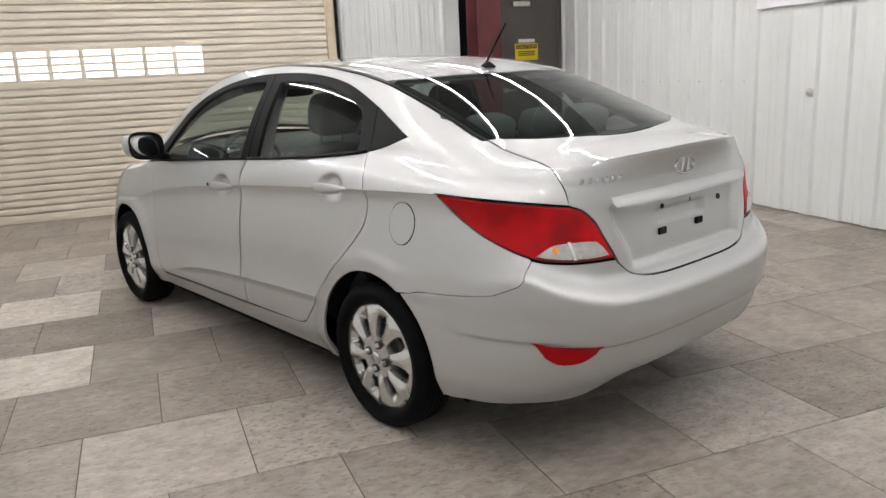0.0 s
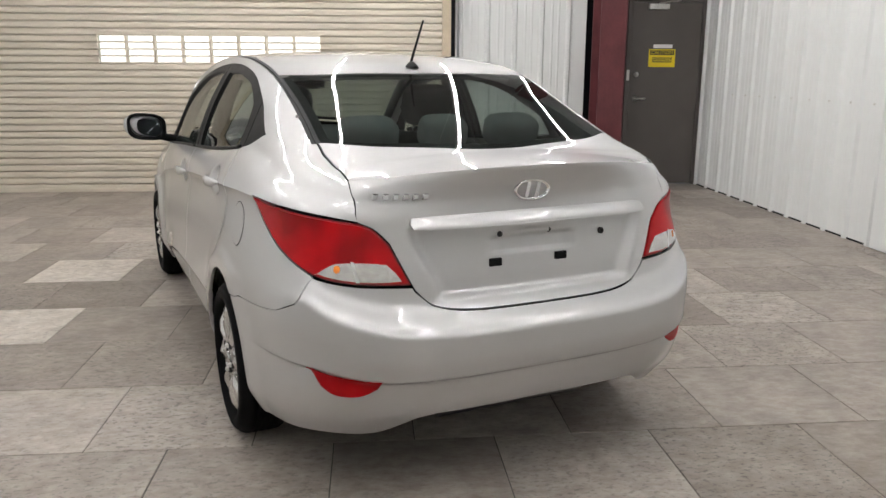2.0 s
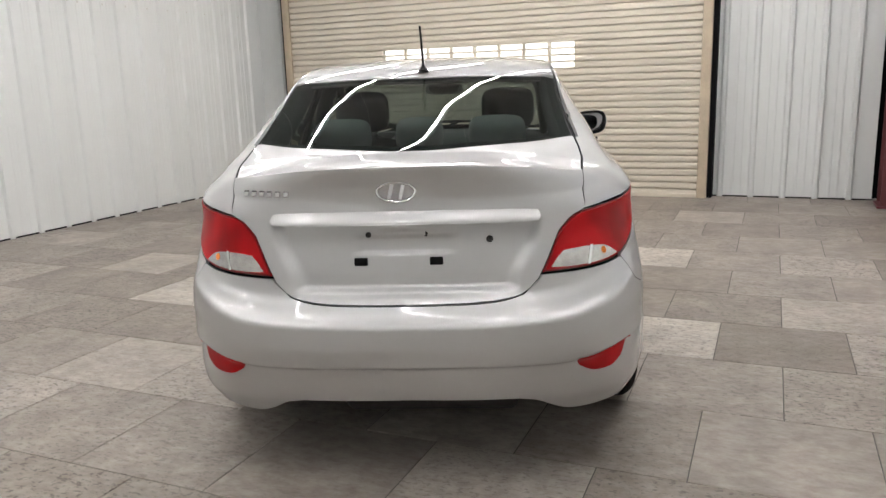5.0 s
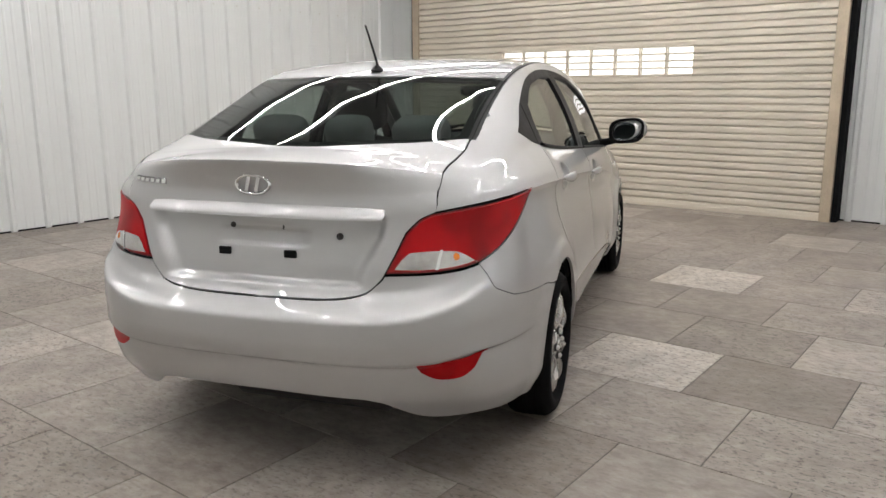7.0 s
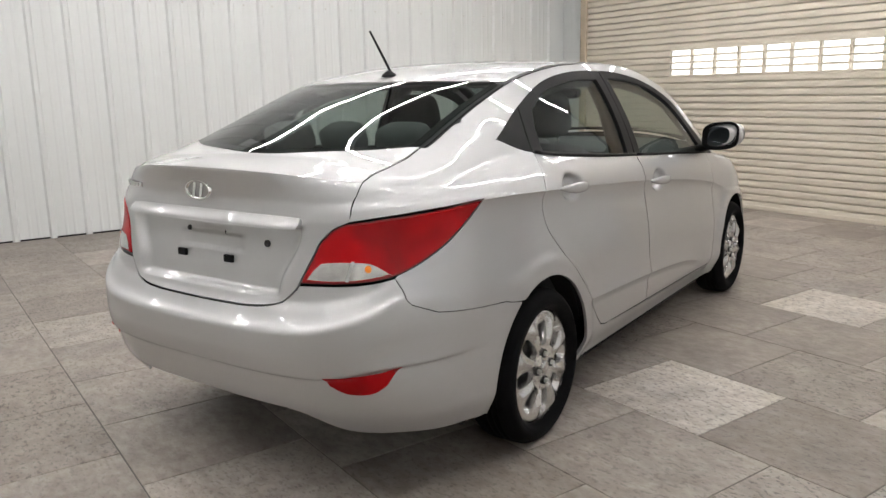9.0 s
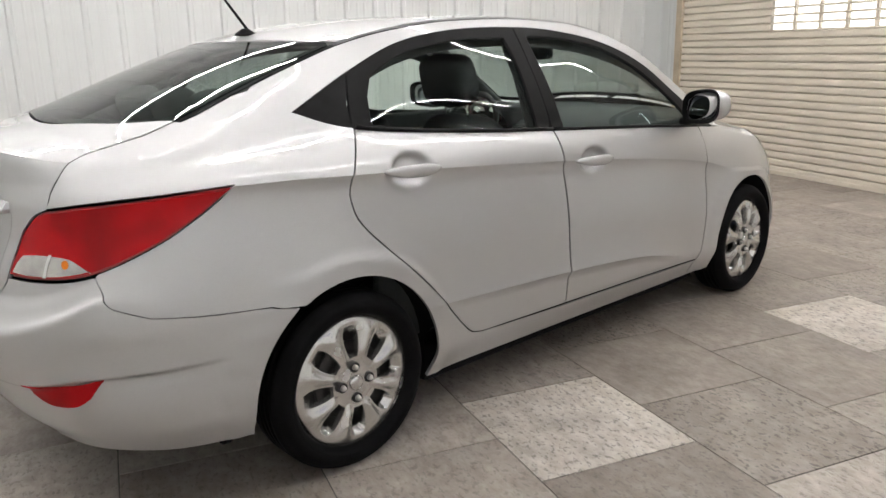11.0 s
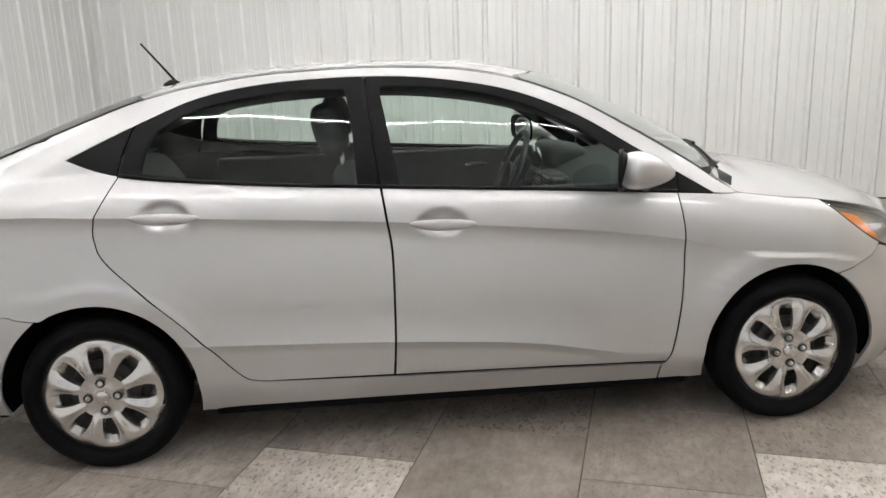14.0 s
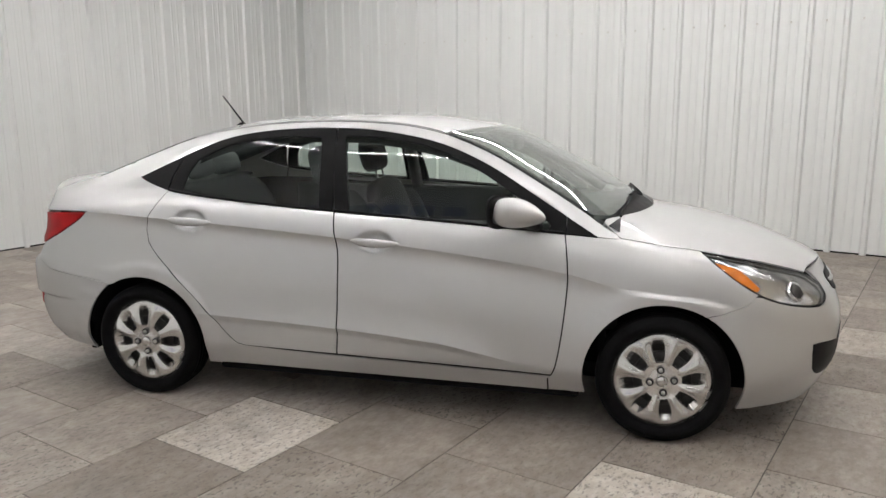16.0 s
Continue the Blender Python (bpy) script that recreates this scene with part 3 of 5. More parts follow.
# the seams beside boot lid and hood, on the skin
BOOT_SEAM = ((-1.565, 1.110), (-1.652, 1.082), (-1.765, 1.062), (-1.89, 1.045), (-1.99, 1.026))
HOOD_SEAM = ((1.089, 0.899), (1.234, 0.877), (1.397, 0.853), (1.637, 0.805), (1.80, 0.765), (1.871, 0.747), (1.976, 0.719))
EDGE = [skin(a, z) for a, z in BOOT_SEAM[::-1]] + [Vector((x, RAIL_Y(x), RAIL_Z(x))) for x in (-1.5, -1.4, -1.3, -1.2, -1.1, -1.0, -0.9, -0.75, -0.6, -0.45, -0.3, -0.15, 0.0, 0.1, 0.2, 0.33, 0.45, 0.57, 0.7, 0.8, 0.9, 1.0)] + [skin(a, z) for a, z in HOOD_SEAM]
TOP_Y = curve((-2.2, EDGE[0][1] - 0.07), *[(p[0], p[1]) for p in EDGE])
TOP_Z = curve((-2.2, EDGE[0][2] - 0.01), *[(p[0], p[2]) for p in EDGE])


def top(x, y):
    """The place on roof, hood, deck and the two screens."""
    zr, yr, zc = TOP_Z(x), TOP_Y(x), ROOF_Z(x)
    t = min(abs(y) / yr, 1.3)
    return Vector((x, y, zc - (zc - zr) * t ** (2.4 - 0.35 * smooth(0.2, 0.5, x))))

# ---- panels laid over that surface ----


def sm(*pts, n=8):
    """A smooth open line through the points."""
    q = [Vector(p) for p in pts]
    out = []
    for i in range(len(q) - 1):
        p0, p1, p2, p3 = q[max(i - 1, 0)], q[i], q[i + 1], q[min(i + 2, len(q) - 1)]
        for k in range(n):
            t = k / n
            out.append(tuple(0.5 * (2 * p1 + (p2 - p0) * t + (2 * p0 - 5 * p1 + 4 * p2 - p3) * t * t + (3 * p1 - p0 - 3 * p2 + p3) * t ** 3)))
    return out + [tuple(q[-1])]


def dense(loop, step=0.025):
    out = []
    for p, q in zip(loop, [*loop[1:], loop[0]]):
        n = max(1, math.ceil(math.dist(p, q) / step))
        out += [(p[0] + (q[0] - p[0]) * k / n, p[1] + (q[1] - p[1]) * k / n) for k in range(n)]
    clean = []
    for p in out:
        if not clean or math.dist(p, clean[-1]) > 1e-4:
            clean.append(p)
    return clean


def inset(loop, d):
    area = sum(p[0] * q[1] - q[0] * p[1] for p, q in zip(loop, [*loop[1:], loop[0]]))
    s = d if area > 0 else -d
    out = []
    for i, p in enumerate(loop):
        a, b = loop[i - 1], loop[(i + 1) % len(loop)]
        u, v = Vector((p[0] - a[0], p[1] - a[1])).normalized(), Vector((b[0] - p[0], b[1] - p[1])).normalized()
        nrm = Vector((-u.y - v.y, u.x + v.x))
        k = max(nrm.length, 0.7)
        out.append((p[0] + s * 2 * nrm.x / k / k, p[1] + s * 2 * nrm.y / k / k))
    return out


def normal_at(f, a, b, e=2e-3):
    n = (f(a + e, b) - f(a - e, b)).cross(f(a, b + e) - f(a, b - e))
    n.normalize()
    p = f(a, b)
    return p, n if n.dot(p - Vector((p.x * 0.8, 0, 0.55))) >= 0 else -n


def rim_in(bm, normals, depth):
    """Turns the edge of a panel inwards, as a fold of its sheet."""
    if not depth:
        return
    low = {}
    for e in [e for e in bm.edges if e.is_boundary]:
        for v in e.verts:
            if v not in low:
                low[v] = bm.verts.new(v.co - depth * normals[v])
        v, w = e.verts
        fc = e.link_faces[0]
        lp = next(q for q in fc.loops if q.edge == e)
        if lp.vert == v:
            v, w = w, v
        bm.faces.new((v, w, low[w], low[v]))
        e.smooth = False


def level(a, b):
    """A height counted from the lower crease, 0.45 at the upper one."""
    return 0.45 * (b - CREASE_Z(a)) / (CHAR_Z(a) - CREASE_Z(a))


def drape(loop, f, da=0.05, db=0.03, off=0.0, rim=0.012, gap=0.0, along=False):
    """A panel with this outline on the surface f, off metres above it. along: its rows follow the two creases."""
    loop = dense(loop)
    if gap:
        loop = inset(loop, gap)
    if along:
        loop = [(a, level(a, b)) for a, b in loop]
    bm = bmesh.new()
    bm.faces.new([bm.verts.new((a, b, 0)) for a, b in loop])
    for axis, step in ((0, da), (1, db)):
        lo, hi = min(p[axis] for p in loop), max(p[axis] for p in loop)
        k = math.floor(lo / step) + 1
        while k * step < hi - 1e-4:
            co = [0, 0, 0]
            co[axis] = k * step + 1.3e-5
            no = [0, 0, 0]
            no[axis] = 1
            bmesh.ops.bisect_plane(bm, geom=bm.verts[:] + bm.edges[:] + bm.faces[:], plane_co=co, plane_no=no, dist=1e-6)
            k += 1
    if along:
        for e in bm.edges:
            (a0, b0), (a1, b1) = e.verts[0].co.xy, e.verts[1].co.xy
            if abs(b0 - b1) < 1e-5 and (abs(b0) < 1e-4 and CREASE_D(a0) > 0.001 or abs(b0 - 0.45) < 1e-4 and CHAR_D(a0) > 0.001):
                e.smooth = False
    normals = {}
    for v in bm.verts:
        a, b = v.co.x, v.co.y
        p, n = normal_at(f, a, CREASE_Z(a) + b / 0.45 * (CHAR_Z(a) - CREASE_Z(a)) if along else b)
        normals[v] = n
        v.co = p + n * off
    bm.normal_update()
    if sum(fc.normal.dot(normals[fc.verts[0]]) for fc in bm.faces) < 0:
        bmesh.ops.reverse_faces(bm, faces=bm.faces)
    rim_in(bm, normals, rim)
    return bm


def band(loop, width, f, off=0.0, rim=0.0, out=0.0):
    """A flat border inside an outline."""
    loop = dense(loop, 0.02)
    if out:
        loop = inset(loop, -out)
    inner = inset(loop, width)
    bm = bmesh.new()
    normals = {}

    def put(p):
        q, n = normal_at(f, *p)
        v = bm.verts.new(q + n * off)
        normals[v] = n
        return v
    a, b = [put(p) for p in loop], [put(p) for p in inner]
    for i in range(len(a)):
        j = (i + 1) % len(a)
        bm.faces.new((a[i], a[j], b[j], b[i]))
    bm.normal_update()
    if sum(fc.normal.dot(normals[fc.verts[0]]) for fc in bm.faces) < 0:
        bmesh.ops.reverse_faces(bm, faces=bm.faces)
    rim_in(bm, normals, rim)
    return bm


def ring(outer, inner, f, off=0.0, rim=0.0):
    """A frame between two outlines."""
    bm = bmesh.new()
    edges = []
    for lp in (dense(outer, 0.02), dense(inner, 0.02)):
        vs = [bm.verts.new((a, b, 0)) for a, b in lp]
        edges += [bm.edges.new((vs[i - 1], vs[i])) for i in range(len(vs))]
    bmesh.ops.triangle_fill(bm, use_beauty=True, use_dissolve=False, edges=edges, normal=(0, 0, 1))
    inner_edges = [e for e in bm.edges if not e.is_boundary and e.calc_length() > 0.05]
    bmesh.ops.subdivide_edges(bm, edges=inner_edges, cuts=3, use_grid_fill=True)
    normals = {}
    for v in bm.verts:
        p, n = normal_at(f, v.co.x, v.co.y)
        normals[v] = n
        v.co = p + n * off
    bm.normal_update()
    for fc in bm.faces:
        if fc.normal.dot(normals[fc.verts[0]]) < 0:
            fc.normal_flip()
    rim_in(bm, normals, rim)
    return bm


def raw(name, bm, material, parent, label="", smooth=True):
    """Like part(), with the faces' sides left as they are."""
    me = bpy.data.meshes.new(name)
    bm.to_mesh(me)
    bm.free()
    for f in me.polygons:
        f.use_smooth = smooth
    me.materials.append(material)
    ob = new(name, me)
    ob.parent = parent
    if label:
        tagged(ob, label)
    return ob


HANDLES = ((-1.005, 0.922), (-0.038, 0.852))


def cup(a, z):
    return sum(0.030 * math.exp(-(((a - hx) / 0.078) ** 2 + ((z - hz) / 0.047) ** 2) ** 3.5) for hx, hz in HANDLES)


def on_side(s):
    def f(a, z):
        p = skin(a, z)
        p.y = s * (p.y - cup(a, z))
        return p
    return f


def on_tail(b, z):
    p = skin(-2.70 + abs(b), z)
    return Vector((p.x, math.copysign(p.y, b), z))


def on_nose(b, z):
    p = skin(2.55 - abs(b), z)
    return Vector((p.x, math.copysign(p.y, b), z))


def on_lid(b, z):
    p = on_tail(b, z)
    y = abs(p.y)
    # hollow for the plate under the bar
    w = 0.335 + 0.07 * smooth(0.69, 0.88, z)
    d = smooth(w + 0.022, w - 0.022, y) * smooth(0.676, 0.694, z) * smooth(0.898, 0.887, z)
    p.x += 0.030 * d
    # pressed shelf inside the hollow
    e = smooth(0.150, 0.142, y) * smooth(0.792, 0.799, z) * smooth(0.846, 0.839, z) + smooth(0.068, 0.060, y) * smooth(0.838, 0.845, z) * smooth(0.866, 0.859, z)
    p.x += 0.013 * min(e, 1) * d
    return p


def a_of(x, z):
    """The run along the skin that belongs to an x, round the corners too."""
    if x < XR0:
        t = min((x - XR0) / (REAR_X(z) - XR0), 1)
        return XR0 - LR * math.asin(t ** (3.5 / 2)) / (math.pi / 2)
    if x > XF0:
        t = min((x - XF0) / (FRONT_X(z) - XF0), 1)
        return XF0 + LF * math.asin(t ** (2.7 / 2)) / (math.pi / 2)
    return x


def arch(cx, d0, d1, r=0.345, n=26):
    """The edge of a wheel arch from one angle to another, in degrees from the front."""
    out = []
    for k in range(n + 1):
        w = radians(d0 + (d1 - d0) * k / n)
        x, z = cx + r * math.cos(w), 0.285 + r * math.sin(w)
        out.append((a_of(x, z), z))
    return out


def lip(b):
    """The height at which tail and deck meet."""
    z = 1.05
    for _ in range(12):
        p = on_tail(b, z)
        z = min(0.5 * z + 0.5 * top(p.x, p.y).z, 1.085)
    return z


# outlines, as (run, height) on the side and (x, y) on top
B_SEAM = sm((-0.236, 0.294), (-0.226, 0.45), (-0.222, 0.74), (-0.236, 0.87), (-0.252, 0.986))
F_SEAM = sm((0.800, 0.272), (0.822, 0.330), (0.846, 0.481), (0.862, 0.66), (0.862, 0.78), (0.845, 0.914))
R_SEAM = sm((-0.690, 0.302), (-0.740, 0.308), (-0.800, 0.340), (-0.974, 0.532), (-1.205, 0.757), (-1.250, 0.848), (-1.246, 0.915), (-1.225, 0.962), (-1.168, 1.060))
W_TOP = sm((0.985, 0.906), (0.875, 0.972), (0.687, 1.088), (0.473, 1.214), (0.234, 1.307), (-0.052, 1.358), (-0.318, 1.371), (-0.632, 1.359), (-0.88, 1.318), (-1.098, 1.236), (-1.355, 1.120))
W_BOT = sm((-1.355, 1.120), (-1.168, 1.062), (-0.74, 1.018), (-0.252, 0.986), (0.30, 0.953), (0.55, 0.936), (0.845, 0.916), (0.985, 0.906))
LAMP_R = [*sm((-1.522, 0.941), (-1.605, 0.880), (-1.756, 0.812), (-1.962, 0.756), (-2.16, 0.735), (-2.425, 0.727)), *sm((-2.335, 0.850), (-2.27, 0.893), (-2.210, 0.911)), *sm((-2.03, 0.925), (-1.80, 0.936), (-1.545, 0.945))]
LAMP_F = [*sm((1.395, 0.852), (1.505, 0.742), (1.604, 0.674), (1.726, 0.632), (1.90, 0.603), (2.02, 0.600), (2.085, 0.628)), *sm((2.075, 0.665), (1.976, 0.714), (1.871, 0.742), (1.80, 0.761), (1.637, 0.801), (1.50, 0.832))]


def between(line, a0, a1):
    """The stretch of a line from one run to another, cut off exactly, in the line's own order."""
    lo, hi = min(a0, a1), max(a0, a1)
    up = line[0][0] < line[-1][0]
    pts = line if up else line[::-1]
    xs, zs = [p[0] for p in pts], [p[1] for p in pts]
    lo, hi = max(lo, xs[0]), min(hi, xs[-1])
    out = [(lo, float(np.interp(lo, xs, zs))), *[p for p in pts if lo + 1e-4 < p[0] < hi - 1e-4], (hi, float(np.interp(hi, xs, zs)))]
    return out if up else out[::-1]


def rail(x0, x1, drop=0.006, n=60):
    out = []
    for k in range(n + 1):
        x = x0 + (x1 - x0) * k / n
        z = RAIL_Z(x) - drop
        out.append((a_of(x, z), z))
    return out


BODY_SIDE = [(0.780, 0.186), (-0.925, 0.190), *arch(-1.285, -16, 120), (a_of(-1.56, 0.604), 0.602), (-1.746, 0.636), *sm((-1.86, 0.672), (-1.93, 0.722), (-1.975, 0.748)),
             *[p for p in LAMP_R[::-1] if p[1] < 0.942 and p[0] > -1.975 and p[1] < 0.92], (-1.522, 0.949), *sm((-1.80, 0.941), (-2.03, 0.929), (-2.205, 0.915)), *sm((-2.165, 0.954), (-2.085, 0.992), (-2.035, 1.012), (-1.99, 1.026))]
TOP_EDGE = [*sm(*BOOT_SEAM[::-1])[1:], *rail(-1.66, 1.07)]
BODY_SIDE += [*TOP_EDGE, (1.085, 0.897), (1.03, 0.901), *W_TOP, *between(W_BOT, -1.35, -1.172), *R_SEAM[::-1], (-0.236, 0.287), (0.30, 0.277), (0.800, 0.264), (0.780, 0.25)]
FRONT_DOOR = [*F_SEAM[:-1], *between(W_BOT, -0.248, 0.845)[::-1], *B_SEAM[::-1][1:], (0.30, 0.284)]
REAR_DOOR = [*B_SEAM[:-1], *between(W_BOT, -1.166, -0.252)[::-1], *R_SEAM[::-1][1:]]
FENDER = [(0.785, 0.186), (0.785, 0.252), *F_SEAM, (0.985, 0.903), (1.060, 0.899), *sm(*HOOD_SEAM[:3])[:-1], *LAMP_F[:17], *sm((1.590, 0.668), (1.53, 0.630), (a_of(1.4580, 0.5850), 0.5850)), *arch(1.285, 60, 195)]
TAIL_ARCH = [(p[0] + 2.70, p[1]) for p in arch(-1.285, 120, 192)]
BUMPER_HALF = [(0, 0.318), (0.19, 0.318), *sm((0.25, 0.306), (0.34, 0.262), (0.45, 0.240), (0.70, 0.238), (0.95, 0.225), (TAIL_ARCH[-1][0], 0.222)), *TAIL_ARCH[::-1], (a_of(-1.56, 0.604) + 2.70, 0.602), (0.954, 0.636), *sm((0.84, 0.672), (0.77, 0.722), (0.725, 0.748)),
               *[(p[0] + 2.70, p[1] - 0.004) for p in LAMP_R if p[0] < -1.975 and p[1] < 0.76], (0.268, 0.712), *sm((0.21, 0.668), (0.15, 0.652), (0.08, 0.644), (0, 0.641))]
LID_HALF = [*sm((0, 0.645), (0.08, 0.648), (0.15, 0.656), (0.21, 0.672), (0.262, 0.712)), *[(p[0] + 2.70 - 0.006, p[1]) for p in LAMP_R if p[0] < -2.205 and p[1] > 0.735][1:], *sm((0.497, 0.915), (0.531, 0.954), (0.611, 0.992), (0.661, 1.012), (0.706, 1.026))]


def both(half):
    """The whole outline across the middle from its left half, given from bottom to top."""
    return [*half, *[(-a, b) for a, b in half[::-1]]]

# ---- the car ----
M_BLACK = mat("satin_black_trim", (0.008, 0.008, 0.0085), 0.45, 0.0, 0.15, 20, 0.04, 200, spec=0.10)
M_RUBBER = mat("tyre_rubber", (0.006, 0.006, 0.0065), 0.70, 0.0, 0.25, 12, 0.25, 120, spec=0.06)
M_GLASS = glass_mat("tinted_glass", (0.80, 0.87, 0.83), 1.52, 0.0, 1.05)
M_SCREEN = glass_mat("rear_screen_glass", (0.42, 0.48, 0.455), 1.52, 0.0, 1.0, 4.2)
M_FRONT = glass_mat("windscreen_glass", (0.70, 0.78, 0.74), 1.52, 0.0, 2.2, 3.0, 0.19)
M_CLEAR = glass_mat("clear_lens", (0.92, 0.92, 0.92), 1.5, 0.02)
M_CHROME = mat("chrome", (0.80, 0.80, 0.80), 0.08, 1.0, 0.03, 20, rvar=0.03)
M_CAP = mat("silver_wheel_cover", (0.64, 0.635, 0.62), 0.25, 0.88, 0.06, 14, 0.02, 300)
M_IRON = mat("dark_steel", (0.045, 0.043, 0.042), 0.5, 0.6, 0.3, 18, 0.1)
M_MIRROR = mat("mirror_glass", (0.36, 0.39, 0.41), 0.02, 1.0, 0.01, rvar=0.01)
M_SEAT = mat("grey_seat_cloth", (0.080, 0.082, 0.085), 0.95, 0.0, 0.15, 9, 0.1, 150, spec=0.15)
M_REST = mat("light_grey_cloth", (0.20, 0.207, 0.21), 0.95, 0.0, 0.10, 9, 0.1, 150, spec=0.2)
M_PLASTIC = mat("dark_grey_plastic", (0.046, 0.049, 0.050), 0.6, 0.0, 0.12, 8, 0.05, 160, spec=0.3)
M_LINER = mat("grey_headliner", (0.30, 0.30, 0.29), 0.95, 0.0, 0.06, 20, 0.1, 200)
M_AMBER = mat("amber_lens", (0.80, 0.22, 0.02), 0.12, 0.0, 0.10, 40, 0.1, 90, coat=0.8)
M_HEAD = mat("headlamp_bowl", (0.40, 0.40, 0.40), 0.14, 0.9, 0.35, 14, 0.15, 60)
M_REVERSE = mat("reversing_lens", (0.62, 0.60, 0.58), 0.14, 0.75, 0.25, 26, 0.30, 40, coat=1.0)


def red_lens(name, col):
    """Red lamp plastic: a deep, glossy red clouded by the bowls behind it."""
    m, nt, p = node_mat(name)
    tc, nz = nt.nodes.new("ShaderNodeTexCoord"), nt.nodes.new("ShaderNodeTexNoise")
    nz.inputs["Scale"].default_value, nz.inputs["Detail"].default_value = 9.0, 1.0
    nt.links.new(tc.outputs["Object"], nz.inputs[0])
    mix, rg = nt.nodes.new("ShaderNodeMix"), nt.nodes.new("ShaderNodeMapRange")
    mix.data_type = "RGBA"
    rg.inputs[1].default_value, rg.inputs[2].default_value = 0.33, 0.62
    mix.inputs[6].default_value, mix.inputs[7].default_value = (*[c * 0.72 for c in col], 1), (*[min(1, c * 1.2) for c in col], 1)
    nt.links.new(nz.outputs[0], rg.inputs[0]), nt.links.new(rg.outputs[0], mix.inputs[0]), nt.links.new(mix.outputs[2], p.inputs["Base Color"])
    p.inputs["Roughness"].default_value = 0.5
    p.inputs["Specular IOR Level"].default_value = 0.1
    p.inputs["Subsurface Weight"].default_value = 0.0
    p.inputs["Coat Weight"].default_value, p.inputs["Coat Roughness"].default_value = 0.3, 0.02
    return m


M_RED_LENS = red_lens("red_lens", (0.37, 0.0008, 0.004))
M_RED_EDGE = mat("dark_red_edge", (0.24, 0.006, 0.010), 0.2, 0.0, 0.1, coat=1.0)

car = tagged(new("car"), "silver four-door saloon car parked on the floor without number plate", "car")

# sides
for s in (1, -1):
    f = on_side(s)
    raw("body_side", drape(BODY_SIDE, f, 0.03, 0.0125, gap=0.0008, along=True), M_PAINT, car)
    for name, outline, (hx, hz), (w0, w1) in (("front_door", FRONT_DOOR, HANDLES[1], (-0.25, 0.84)), ("rear_door", REAR_DOOR, HANDLES[0], (-1.16, -0.255))):
        d = raw(name, drape(outline, f, 0.0125, 0.00625, rim=0.02, gap=0.0042, along=True), M_PAINT, car)
        bmh = bmesh.new()
        rows = []
        for k in range(25):
            t = k / 12 - 1
            x = hx + 0.122 * t
            w = 0.0195 * (1 - abs(t) ** 2.4) ** 0.7 + 0.0012
            out_ = 0.030 * (1 - abs(t) ** 3.0) + 0.002
            base = skin(x, hz).y
            rows.append([bmh.verts.new((x, s * (base + out_ - 0.006 + 0.009 * math.cos(q)), hz + 0.004 * t * -1 + w * math.sin(q))) for q in [2 * math.pi * j / 12 for j in range(12)]])
        for r0, r1 in zip(rows, rows[1:]):
            for j in range(12):
                bmh.faces.new((r0[j], r0[(j + 1) % 12], r1[(j + 1) % 12], r1[j]))
        bmh.faces.new(rows[0]), bmh.faces.new(rows[-1])
        h = part("handle", bmh, M_PAINT, d, "body-coloured pull handle", True)
        if s == 1 and name == "front_door":
            p = skin(hx + 0.085, hz)
            part("key_cylinder", cyl(0.008, 0.008, 0.006, pose(hx + 0.10, p.y + 0.022, hz, 90, 0, 0), 16), M_IRON, d, "", True)
        part("belt_strip", sweep([f(a, z) + Vector((0, s * 0.004, 0.004)) for a, z in between(W_BOT, w0, w1)], 0.006, 6), M_BLACK, d, "black rubber belt strip", True)
    # black strips sunk in the door and boot gaps, added to shade the seams
    sill = [(0.800, 0.268), (0.30, 0.281), (-0.236, 0.291), (-0.690, 0.298)]
    for nm, line in (("door_seal", R_SEAM), ("door_seal", B_SEAM), ("door_seal", F_SEAM), ("door_seal", sm(*sill))):
        part(nm, sweep([q - 0.0065 * n for q, n in (normal_at(f, a, z) for a, z in line)], 0.0045, 6), M_DARK, car, "black strip in the door gap, added for its shade", True)
    lid_line = [*sm((-2.205, 0.915), (-2.165, 0.954), (-2.085, 0.992), (-2.035, 1.012), (-1.99, 1.026)), *sm(*BOOT_SEAM[::-1])[1:]]
    part("boot_gap_shade", sweep([q - 0.005 * n for q, n in (normal_at(f, a, z) for a, z in lid_line)], 0.0045, 6), M_DARK, car, "black strip beside the boot lid, added for the gap's shade", True)
    raw("front_fender", drape(FENDER, f, 0.035, 0.0125, gap=0.0016, along=True), M_PAINT, car)
    raw("inner_shell", drape([(0.92, 0.22), (-0.92, 0.22), *arch(-1.285, -10, 150, 0.36), (-1.75, 0.58), (-1.75, 0.93), (-1.35, 1.00), (-0.9, 1.00), (-0.25, 0.95), (0.55, 0.90), (1.0, 0.87), (1.28, 0.84), (1.29, 0.66), *arch(1.285, 89, 190, 0.36)], f, 0.08, 0.06, -0.022, 0), M_DARK, car, "dark inner sheet metal")

    # windows: black frames, B-pillar and glass
    R_GLASS = [*sm((-1.086, 1.063), (-0.74, 1.026), (-0.334, 0.999)), *sm((-0.345, 1.20), (-0.362, 1.318), (-0.378, 1.332)), *sm((-0.54, 1.334), (-0.70, 1.317), (-0.880, 1.284), (-1.036, 1.212)), *sm((-1.074, 1.15), (-1.090, 1.08))]
    F_GLASS = [*sm((-0.182, 0.985), (0.122, 0.968), (0.572, 0.942), (0.770, 0.930)), *sm((0.778, 0.955), (0.641, 1.060), (0.407, 1.203), (0.190, 1.291), (-0.051, 1.331), (-0.225, 1.338)), *sm((-0.240, 1.325), (-0.215, 1.18))]
